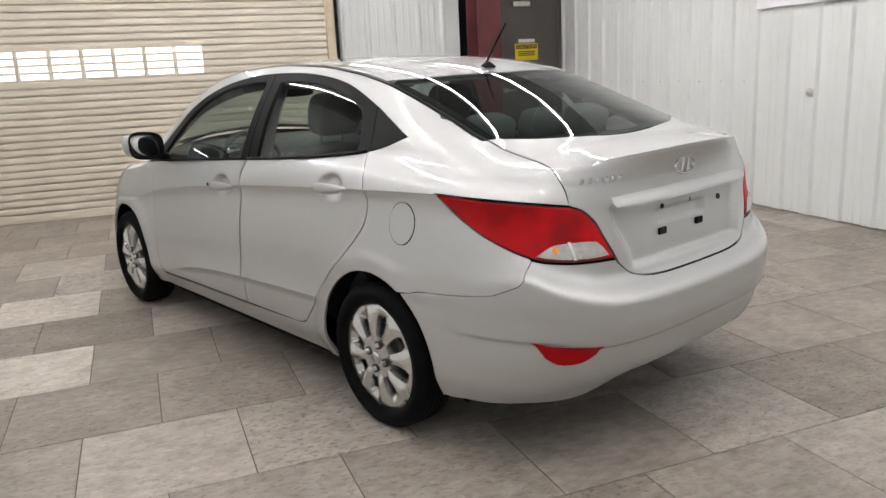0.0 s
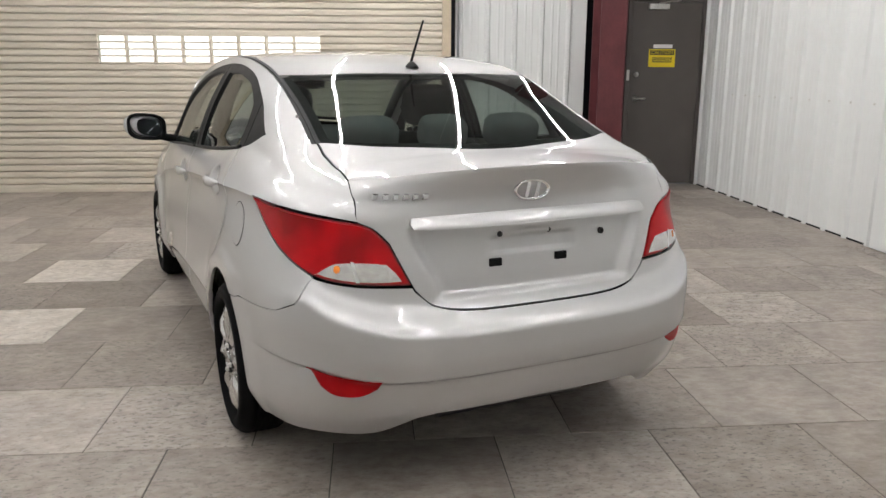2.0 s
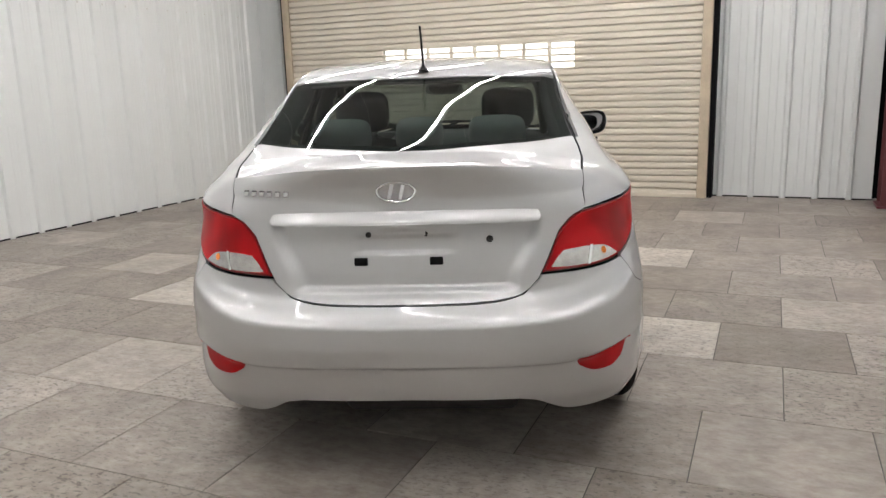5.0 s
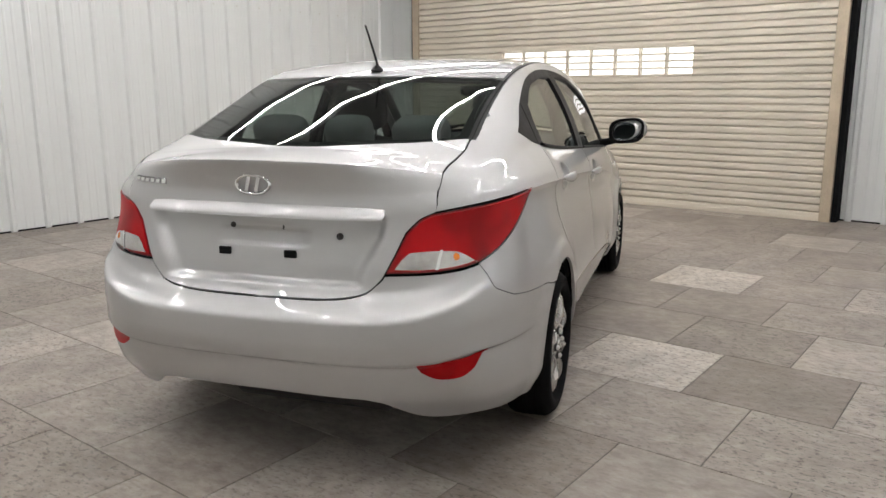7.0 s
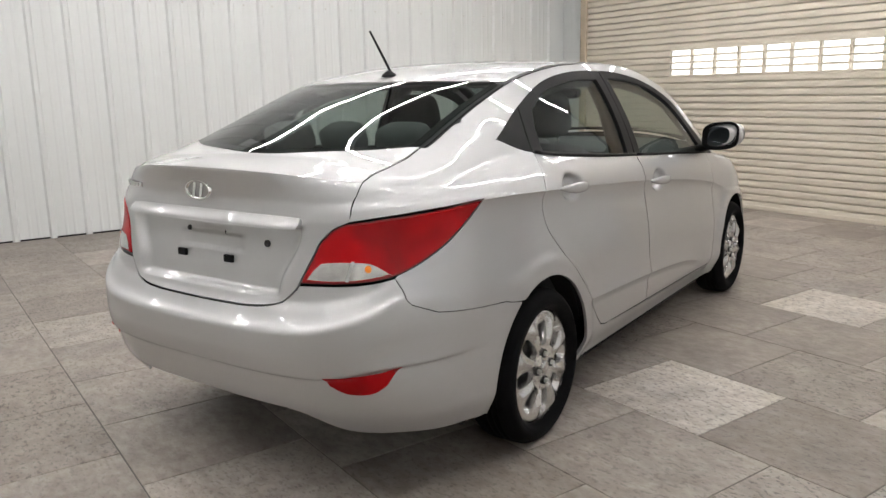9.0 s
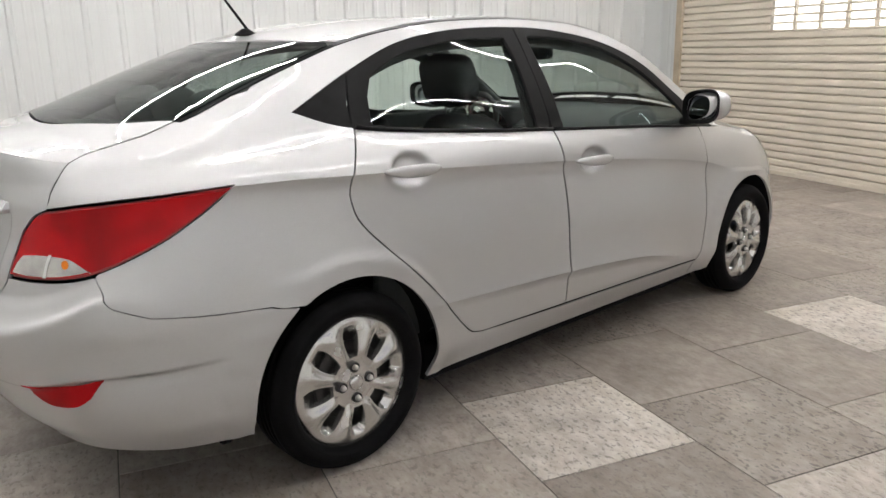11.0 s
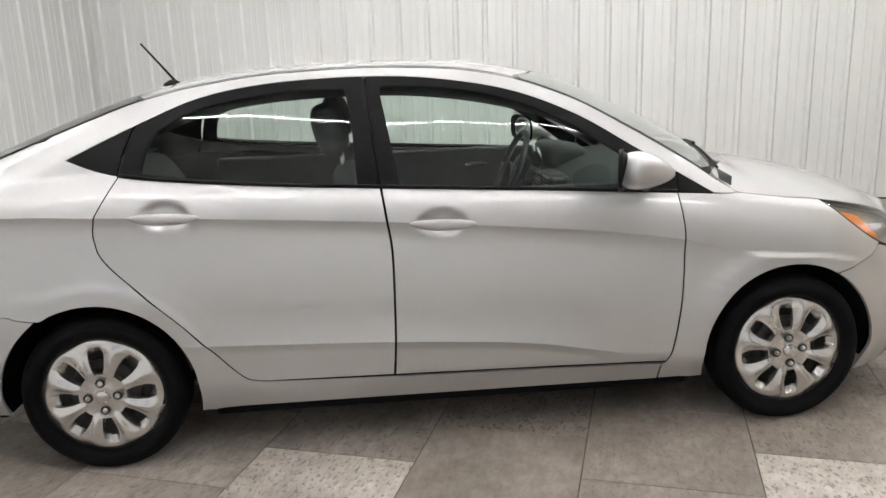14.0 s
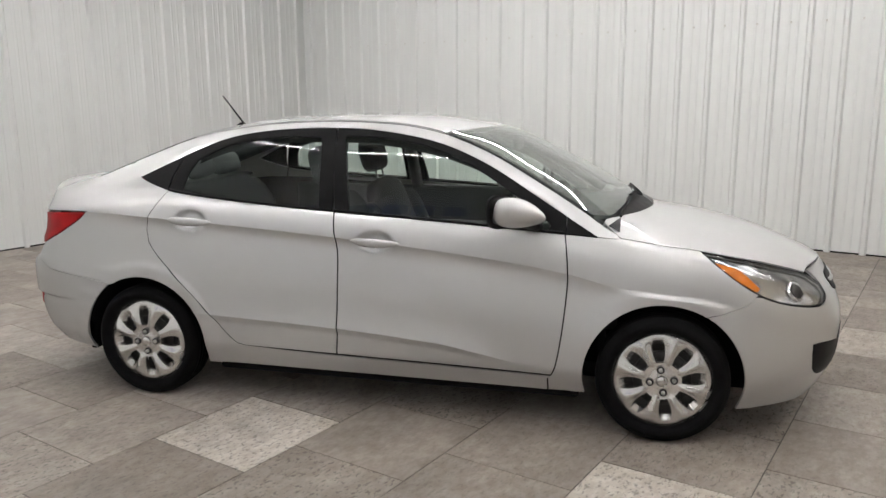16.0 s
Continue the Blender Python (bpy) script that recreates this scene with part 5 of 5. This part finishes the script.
def wheel_parts():
    """The meshes of one wheel, its face towards +y, its middle at the origin."""
    tyre = lathe([(0.186, -0.10), (0.196, -0.104), (0.235, -0.106), (0.268, -0.098), (0.286, -0.084), (0.296, -0.068), (R_TYRE, -0.040), (R_TYRE, -0.026), (0.290, -0.024), (0.290, -0.018), (R_TYRE, -0.016), (R_TYRE, 0.0), (0.290, 0.002), (0.290, 0.008), (R_TYRE, 0.010), (R_TYRE, 0.026), (0.290, 0.028), (0.290, 0.034), (R_TYRE, 0.036), (0.296, 0.050), (0.287, 0.066), (0.280, 0.070), (0.276, 0.078), (0.264, 0.085), (0.252, 0.0885), (0.250, 0.087), (0.240, 0.0875), (0.238, 0.0860), (0.231, 0.081), (0.223, 0.070), (0.220, 0.060), (0.186, -0.10)], 72)
    barrel = lathe([(0.214, 0.056), (0.205, 0.046), (0.190, 0.02), (0.170, -0.09), (0.05, -0.09), (0.05, 0.010), (0.10, 0.016), (0.172, 0.022)], 48)
    disc = lathe([(0, 0.022), (0.06, 0.024), (0.062, 0.034), (0.125, 0.034), (0.127, 0.024), (0, 0.020)], 40)
    # cover: eight broad spokes, a slot between each two
    bm = bmesh.new()
    rings = [0.0, 0.024, 0.038, 0.054, 0.066, 0.074, 0.078, 0.083, 0.092, 0.106, 0.122, 0.138, 0.149, 0.155, 0.159, 0.163, 0.170, 0.180, 0.189]
    us = [-1.0, -0.8, -0.6, -0.45, -0.34, -0.22, 0.0, 0.22, 0.34, 0.45, 0.6, 0.8]

    def slot_half(r):
        return 0.003 + (0.0165 + (r - 0.08) * 0.11) * max(0.0, 1 - ((r - 0.1175) / 0.0425) ** 2) ** 0.25

    def at(r, u, k):
        half = math.pi / 8
        sl = min(slot_half(min(max(r, 0.080), 0.157)) / max(r, 0.03), 0.8 * half)
        if r < 0.05:
            sl = 0.34 * half
        e = 0.34
        w = abs(u)
        ang = sl * w / e if w <= e else sl + (half - sl) * (w - e) / (1 - e)
        ang = math.copysign(ang, u) + k * math.pi / 4 + math.pi / 2
        crown = 0.012 * smooth(0.05, 0.12, r) * smooth(0.34, 0.9, w) + 0.005 * max(0.0, (w - 0.78) / 0.22) * smooth(0.06, 0.10, r) * smooth(0.186, 0.13, r)
        y = 0.062 + 0.012 * smooth(0.19, 0.06, r) + crown * smooth(0.189, 0.15, r) - 0.006 * smooth(0.030, 0.055, r) * smooth(0.085, 0.055, r) - 0.010 * smooth(0.182, 0.189, r)
        return Vector((r * math.cos(ang), y, r * math.sin(ang)))
    grid = []
    for r in rings:
        grid.append([bm.verts.new(at(r, u, k)) for k in range(8) for u in us] if r else [bm.verts.new((0, 0.074, 0))])
    n = 8 * len(us)
    for i in range(len(rings) - 1):
        for j in range(n):
            j2 = (j + 1) % n
            if i == 0:
                bm.faces.new((grid[0][0], grid[1][j], grid[1][j2]))
                continue
            u = us[j % len(us)]
            if 0.073 < rings[i] < 0.162 and -0.35 < u < 0.33:
                continue
            bm.faces.new((grid[i][j], grid[i][j2], grid[i + 1][j2], grid[i + 1][j]))
    bmesh.ops.recalc_face_normals(bm, faces=bm.faces)
    bm.normal_update()
    for v in [v for v in bm.verts if not v.link_faces]:
        bm.verts.remove(v)
    # walls of the slots: steep at the sides, a long slope at the outer end
    low = {}
    for e in [e for e in bm.edges if e.is_boundary]:
        for v in e.verts:
            if v not in low:
                r = math.hypot(v.co.x, v.co.z)
                mid = Vector((v.co.x, 0, v.co.z))
                k = round((math.atan2(v.co.z, v.co.x) - math.pi / 2) / (math.pi / 4)) * math.pi / 4 + math.pi / 2
                aim = Vector((math.cos(k), 0, math.sin(k))) * 0.112
                pull = 0.0 if r > 0.185 else 0.020 if r > 0.154 else 0.0035
                low[v] = bm.verts.new(v.co - Vector((0, 0.020, 0)) + (aim - mid).normalized() * pull)
        v, w = e.verts
        lp = next(q for q in e.link_faces[0].loops if q.edge == e)
        if lp.vert == v:
            v, w = w, v
        bm.faces.new((v, w, low[w], low[v]))
        e.smooth = False
    nut = lathe([(0, 0.012), (0.005, 0.011), (0.0085, 0.006), (0.0095, -0.003), (0, -0.008)], 16)
    cap = lathe([(0, 0.006), (0.020, 0.005), (0.0245, 0.001), (0.0255, -0.006), (0, -0.006)], 32)
    return tyre, barrel, disc, bm, nut, cap


first = None
for x, s in ((-1.285, 1), (-1.285, -1), (1.285, 1), (1.285, -1)):
    spin = {(-1.285, -1): 3, (1.285, -1): 8, (-1.285, 1): -14, (1.285, 1): 17}[(x, s)]
    m = pose(x, s * 0.750, HUB_Z, 0, 0, 0 if s > 0 else 180) @ pose(0, 0, 0, 0, spin, 0)
    if first is None:
        first = new("wheel")
        tyre, barrel, disc, cover, nut, cap = wheel_parts()
        part("tyre", tyre, M_RUBBER, first, "black road tyre", True).scale = (0.976, 1.0, 0.976)
        part("rim", barrel, M_IRON, first, "dark steel rim", True)
        part("brake_disc", disc, M_IRON, first, "", True)
        part("wheel_cover", cover, M_CAP, first, "silver eight-spoke wheel cover", True).scale = (1.145, 1.0, 1.145)
        nm = mesh_of(nut, "wheel_nut", True)
        nm.materials.append(M_STEEL)
        socket = mesh_of(lathe([(0, 0.000), (0.0125, 0.000), (0.0145, 0.004), (0.0165, 0.003), (0.0170, -0.01), (0, -0.01)], 20), "nut_socket", True)
        socket.materials.append(M_IRON)
        for k in range(4):
            w = math.pi / 2 * k
            part_me("nut_socket", socket, first, pose(0.052 * math.cos(w), 0.0745, 0.052 * math.sin(w)))
            part_me("wheel_nut", nm, first, pose(0.052 * math.cos(w), 0.078, 0.052 * math.sin(w)))
        part("centre_cap", cap, M_CAP, first, "", True).location = (0, 0.078, 0)
        first.parent = car
        first.matrix_basis = m
    else:
        w = copy_thing(first, m)
        w.parent = car
# wheel wells and underside
for x in (-1.285, 1.285):
    for s in (1, -1):
        bw = bmesh.new()
        rows = []
        for k in range(25):
            a = radians(-11 + 202 * k / 24)
            rows.append([bw.verts.new((x + 0.362 * math.cos(a), s * yy, HUB_Z + 0.362 * math.sin(a))) for yy in (0.52, 0.80 if 2 < k < 22 else 0.74)])
        for r0, r1 in zip(rows, rows[1:]):
            bw.faces.new((r0[0], r0[1], r1[1], r1[0]))
        bw.faces.new([r[0] for r in rows])
        part("wheel_well", bw, M_DARK, car, "black wheel arch liner", True)
part("underbody", box((-0.92, -0.735, 0.138), (0.92, 0.735, 0.27), 0.02), M_DARK, car, "dark underbody")
part("rear_underbody", box((-1.86, -0.515, 0.235), (-0.92, 0.515, 0.38), 0.02), M_DARK, car)
part("front_underbody", box((0.92, -0.515, 0.165), (1.92, 0.515, 0.32), 0.02), M_DARK, car)
part("silencer", lathe([(0, -0.30), (0.08, -0.30), (0.095, -0.28), (0.095, 0.28), (0.08, 0.30), (0, 0.30)], 20), M_IRON, car, "", True).matrix_basis = pose(-1.85, -0.05, 0.27)

for s in (1, -1):
    part("splash_guard", box((-1.70, s * 0.62 - 0.11, 0.19), (-1.665, s * 0.62 + 0.11, 0.50), 0.006), M_DARK, car, "black splash guard")
    part("front_splash_guard", box((1.66, s * 0.60 - 0.10, 0.19), (1.69, s * 0.60 + 0.10, 0.50), 0.006), M_DARK, car, "black splash guard")

# inside the car


def cushion(w, d, h, r=0.05, bulge=0.02):
    """A padded block, w wide along y, d along x, h high, its underside's middle at the origin."""
    bm = bmesh.new()
    add_box(bm, (-d / 2, -w / 2, 0), (d / 2, w / 2, h))
    bmesh.ops.subdivide_edges(bm, edges=bm.edges[:], cuts=5, use_grid_fill=True)
    for v in bm.verts:
        x, y, z = v.co.x / (d / 2), v.co.y / (w / 2), (v.co.z - h / 2) / (h / 2)
        k = (abs(x) ** 4 + abs(y) ** 4 + abs(z) ** 4) ** (-0.25) * max(abs(x), abs(y), abs(z))
        v.co = Vector((x * k * d / 2 * 1.02, y * k * w / 2 * 1.02, h / 2 + z * k * h / 2 * 1.02))
        v.co.x += bulge * 0.5 * x * (1 - y * y) * (1 - z * z)
    return bm


def seat(y):
    st = new("front_seat")
    part("cushion", cushion(0.50, 0.52, 0.16), M_SEAT, st, "", True).matrix_basis = pose(0.05, 0, 0.34, 0, -6, 0)
    part("backrest", cushion(0.48, 0.15, 0.62), M_SEAT, st, "", True).matrix_basis = pose(-0.20, 0, 0.44, 0, -20, 0)
    part("side_bolster", cushion(0.09, 0.17, 0.48), M_SEAT, st, "", True).matrix_basis = pose(-0.17, 0.215, 0.48, 0, -20, 0)
    part("side_bolster", cushion(0.09, 0.17, 0.48), M_SEAT, st, "", True).matrix_basis = pose(-0.17, -0.215, 0.48, 0, -20, 0)
    hr = part("headrest", cushion(0.26, 0.11, 0.20), M_SEAT, st, "", True)
    hr.matrix_basis = pose(-0.435, 0, 1.075, 0, -14, 0)
    for d in (-0.06, 0.06):
        part("headrest_post", sweep([(-0.40, d, 0.98), (-0.43, d, 1.10)], 0.006, 8), M_CHROME, st, "", True)
    st.parent = car
    st.matrix_basis = pose(0.02, y, 0.0)
    return st


tagged(seat(0.37), "dark grey cloth front seat"), tagged(seat(-0.37), "dark grey cloth front seat")
part("rear_bench", cushion(1.26, 0.50, 0.16), M_SEAT, car, "dark grey cloth rear bench", True).matrix_basis = pose(-0.85, 0, 0.36, 0, -6, 0)
part("rear_backrest", cushion(1.28, 0.16, 0.62), M_SEAT, car, "dark grey cloth rear backrest", True).matrix_basis = pose(-1.13, 0, 0.46, 0, -24, 0)
for y, w in ((0.30, 0.215), (0.0, 0.18), (-0.30, 0.215)):
    part("rear_headrest", cushion(w, 0.12, 0.125), M_REST, car, "light grey cloth headrest", True).matrix_basis = pose(-1.395, y, 1.052, 0, -18, 0)
part("parcel_shelf", box((-1.80, -0.56, 1.015), (-1.36, 0.56, 1.035), 0.006), M_PLASTIC, car, "dark grey parcel shelf")
part("high_brake_lamp", box((-1.755, -0.14, 1.036), (-1.69, 0.14, 1.075), 0.008), M_RED_EDGE, car, "dark red high brake lamp")
for s in (1, -1):
    part("door_card", box((-1.10, s * 0.700 - 0.02, 0.32), (0.86, s * 0.700 + 0.02, 0.955), 0.015), M_PLASTIC, car, "dark grey inner door panel")
    part("armrest", box((-0.15, s * 0.665 - 0.03, 0.66), (0.45, s * 0.665 + 0.03, 0.72), 0.02), M_PLASTIC, car)
    part("inner_handle", sweep([(0.22, s * 0.668, 0.865), (0.28, s * 0.660, 0.868), (0.34, s * 0.668, 0.865)], 0.010, 8), M_CHROME, car, "", True)
    part("pillar_trim", sweep([(-0.24, s * 0.672, 0.95), (-0.27, s * 0.605, 1.20), (-0.285, s * 0.535, 1.35)], 0.036, 10), M_PLASTIC, car, "", True)
    part("screen_pillar", sweep([(x, s * (RAIL_Y(x) - 0.045), RAIL_Z(x) - 0.03) for x in np.linspace(0.95, 0.25, 14)], 0.028, 8), M_PLASTIC, car, "", True)
    part("roof_frame", sweep([(x, s * (RAIL_Y(x) - 0.015), RAIL_Z(x) - 0.045) for x in np.linspace(0.25, -1.05, 20)], 0.026, 8), M_LINER, car, "", True)
    part("quarter_trim_inside", sweep([(x, s * (RAIL_Y(x) - 0.03), RAIL_Z(x) - 0.05) for x in np.linspace(-1.05, -1.70, 14)], 0.045, 8), M_PLASTIC, car, "", True)
dash = bmesh.new()
prof = [(0.55, 0.50), (0.53, 0.72), (0.56, 0.84), (0.62, 0.905), (0.72, 0.945), (0.90, 0.965), (1.08, 0.985), (1.08, 0.50)]
rows = [[dash.verts.new((x + 0.05 * (y / 0.68) ** 2 * (1 if x < 0.9 else 0), y, z - 0.03 * (abs(y) / 0.68) ** 3)) for x, z in prof] for y in np.linspace(-0.69, 0.69, 15)]
for r0, r1 in zip(rows, rows[1:]):
    for i in range(len(prof)):
        j = (i + 1) % len(prof)
        dash.faces.new((r0[i], r0[j], r1[j], r1[i]))
dash.faces.new(rows[0]), dash.faces.new(rows[-1])
db = part("dashboard", dash, M_PLASTIC, car, "dark grey dashboard", True)
part("instrument_hood", cushion(0.36, 0.22, 0.13), M_PLASTIC, db, "", True).matrix_basis = pose(0.66, 0.37, 0.87, 0, 8, 0)
part("dial", cyl(0.050, 0.050, 0.006, pose(0.555, 0.43, 0.935, 0, 80, 0), 28), M_CHROME, db, "", True)
part("dial", cyl(0.050, 0.050, 0.006, pose(0.555, 0.31, 0.935, 0, 80, 0), 28), M_CHROME, db, "", True)
part("centre_stack", box((0.50, -0.13, 0.55), (0.60, 0.13, 0.90), 0.02), M_IRON, db, "dark centre console")
for z in (0.84, 0.855, 0.87, 0.885):
    for y in (-0.075, 0.075):
        part("vent_slat", box((0.488, y - 0.045, z - 0.003), (0.502, y + 0.045, z + 0.003)), M_PLASTIC, db)
for y in (-0.075, 0.075):
    part("vent_frame", box((0.492, y - 0.055, 0.828), (0.499, y + 0.055, 0.897), 0.004), M_CHROME, db)
wheel = part("steering_wheel", sweep([(0.0 + 0.182 * math.sin(w) * 0.40, 0.37 + 0.182 * math.cos(w), 0.182 * math.sin(w) * 0.92) for w in [2 * math.pi * k / 40 for k in range(41)]], 0.016, 10), M_PLASTIC, car, "dark grey steering wheel", True)
wheel.location = (0.42, 0, 0.885)
part("hub", cushion(0.15, 0.06, 0.14), M_PLASTIC, wheel, "", True).matrix_basis = pose(0.02, 0.37, -0.075, 0, 24, 0)
for dy in (-0.10, 0.10):
    part("spoke", box((0.0, 0.37 + dy - 0.07, -0.018), (0.02, 0.37 + dy + 0.07, 0.018), 0.006), M_CAP, wheel)
part("steering_column", sweep([(0.44, 0.37, 0.88), (0.62, 0.37, 0.80)], 0.04, 12), M_PLASTIC, car, "", True)
rv = part("rear_view_mirror", cushion(0.23, 0.035, 0.065), M_BLACK, car, "black rear-view mirror", True)
rv.matrix_basis = pose(0.52, 0, 1.235, 0, -10, 0)
part("stalk", sweep([(0.525, 0, 1.27), (0.50, 0, 1.325)], 0.008, 8), M_BLACK, rv, "", True).matrix_basis = pose(0.52, 0, 1.235, 0, -10, 0).inverted()
part("mirror_face", box((0.4975, -0.105, 1.243), (0.5010, 0.105, 1.293), 0.001), M_MIRROR, rv).matrix_basis = pose(0.52, 0, 1.235, 0, -10, 0).inverted()
part("cabin_floor", box((-1.3, -0.70, 0.28), (1.0, 0.70, 0.31)), M_DARK, car, "dark carpet")
part("firewall", box((1.0, -0.68, 0.30), (1.03, 0.68, 0.90)), M_DARK, car)
car.matrix_world = CAR

# ---- floor tiles ----
tile_me = mesh_of(box((0.0022, 0.0022, -0.010), (P_TILE - 0.0022, P_TILE - 0.0022, 0.0), 0.0015), "tile")
tile_me.materials.append(M_TILE)
MID, LIGHT, PALE, DEEP, DUSK = (0.345, 0.312, 0.284), (0.420, 0.385, 0.354), (0.57, 0.533, 0.495), (0.250, 0.220, 0.195), (0.295, 0.263, 0.236)
# tones of the tiles near the car, by course and place in it
KNOWN = {(-1, 5): PALE, (-1, 4): DUSK, (-1, 0): PALE, (-1, -1): DEEP, (-1, -2): LIGHT, (0, 5): DUSK, (0, 4): DEEP, (0, 3): LIGHT, (1, 5): PALE, (1, 4): DUSK, (2, 0): PALE, (2, 1): DUSK, (2, -1): MID, (0, 0): DUSK, (0, -1): DUSK, (0, 1): DUSK,
         (-2, 4): DUSK, (-2, 3): DUSK, (-2, -1): MID, (-2, -2): MID, (-2, 0): LIGHT, (-3, 3): LIGHT, (-3, 4): LIGHT, (-3, 2): MID, (-3, -1): MID, (1, 0): DUSK, (1, -1): MID, (1, -2): MID, (1, 1): DUSK, (-4, 0): LIGHT, (-4, 1): MID, (3, 2): DUSK, (3, 3): MID, (2, 2): DUSK, (3, 0): MID, (3, -1): MID, (3, 1): MID, (2, 4): LIGHT, (3, 5): LIGHT, (3, 4): DEEP, (0, 6): LIGHT, (-1, 6): DUSK, (-2, 5): DUSK}
rnd = random.Random(7)
rest = bmesh.new()
for i in range(math.floor((X_BACK - X_TILE) / P_TILE), math.ceil((X_DOOR - X_TILE) / P_TILE)):
    for j in range(-6, 12):
        at = pose(X_TILE, Y_TILE, 0, 0, 0, TILE_TURN) @ pose(i * P_TILE, (P_TILE / 2 if i % 2 == 0 else 0.0) + j * P_TILE, 0)
        if at.translation.y > Y_LONG:
            continue
        tone = KNOWN.get((i, j)) or rnd.choice((MID, MID, LIGHT, DUSK, DUSK, MID))
        if j < -5:
            add_box(rest, at.translation + Vector((0.002, 0.002, -0.010)), at.translation + Vector((P_TILE - 0.002, P_TILE - 0.002, 0.0)))
            continue
        tile = part_me("tile", tile_me, floor, at)
        tile.color = (tone[0], tone[1], tone[2] * 0.99, 1)
rest_tiles = part("tile_field", rest, M_TILE, floor)
rest_tiles.color = (*MID, 1)
tagged(rest_tiles, kind="stuff")
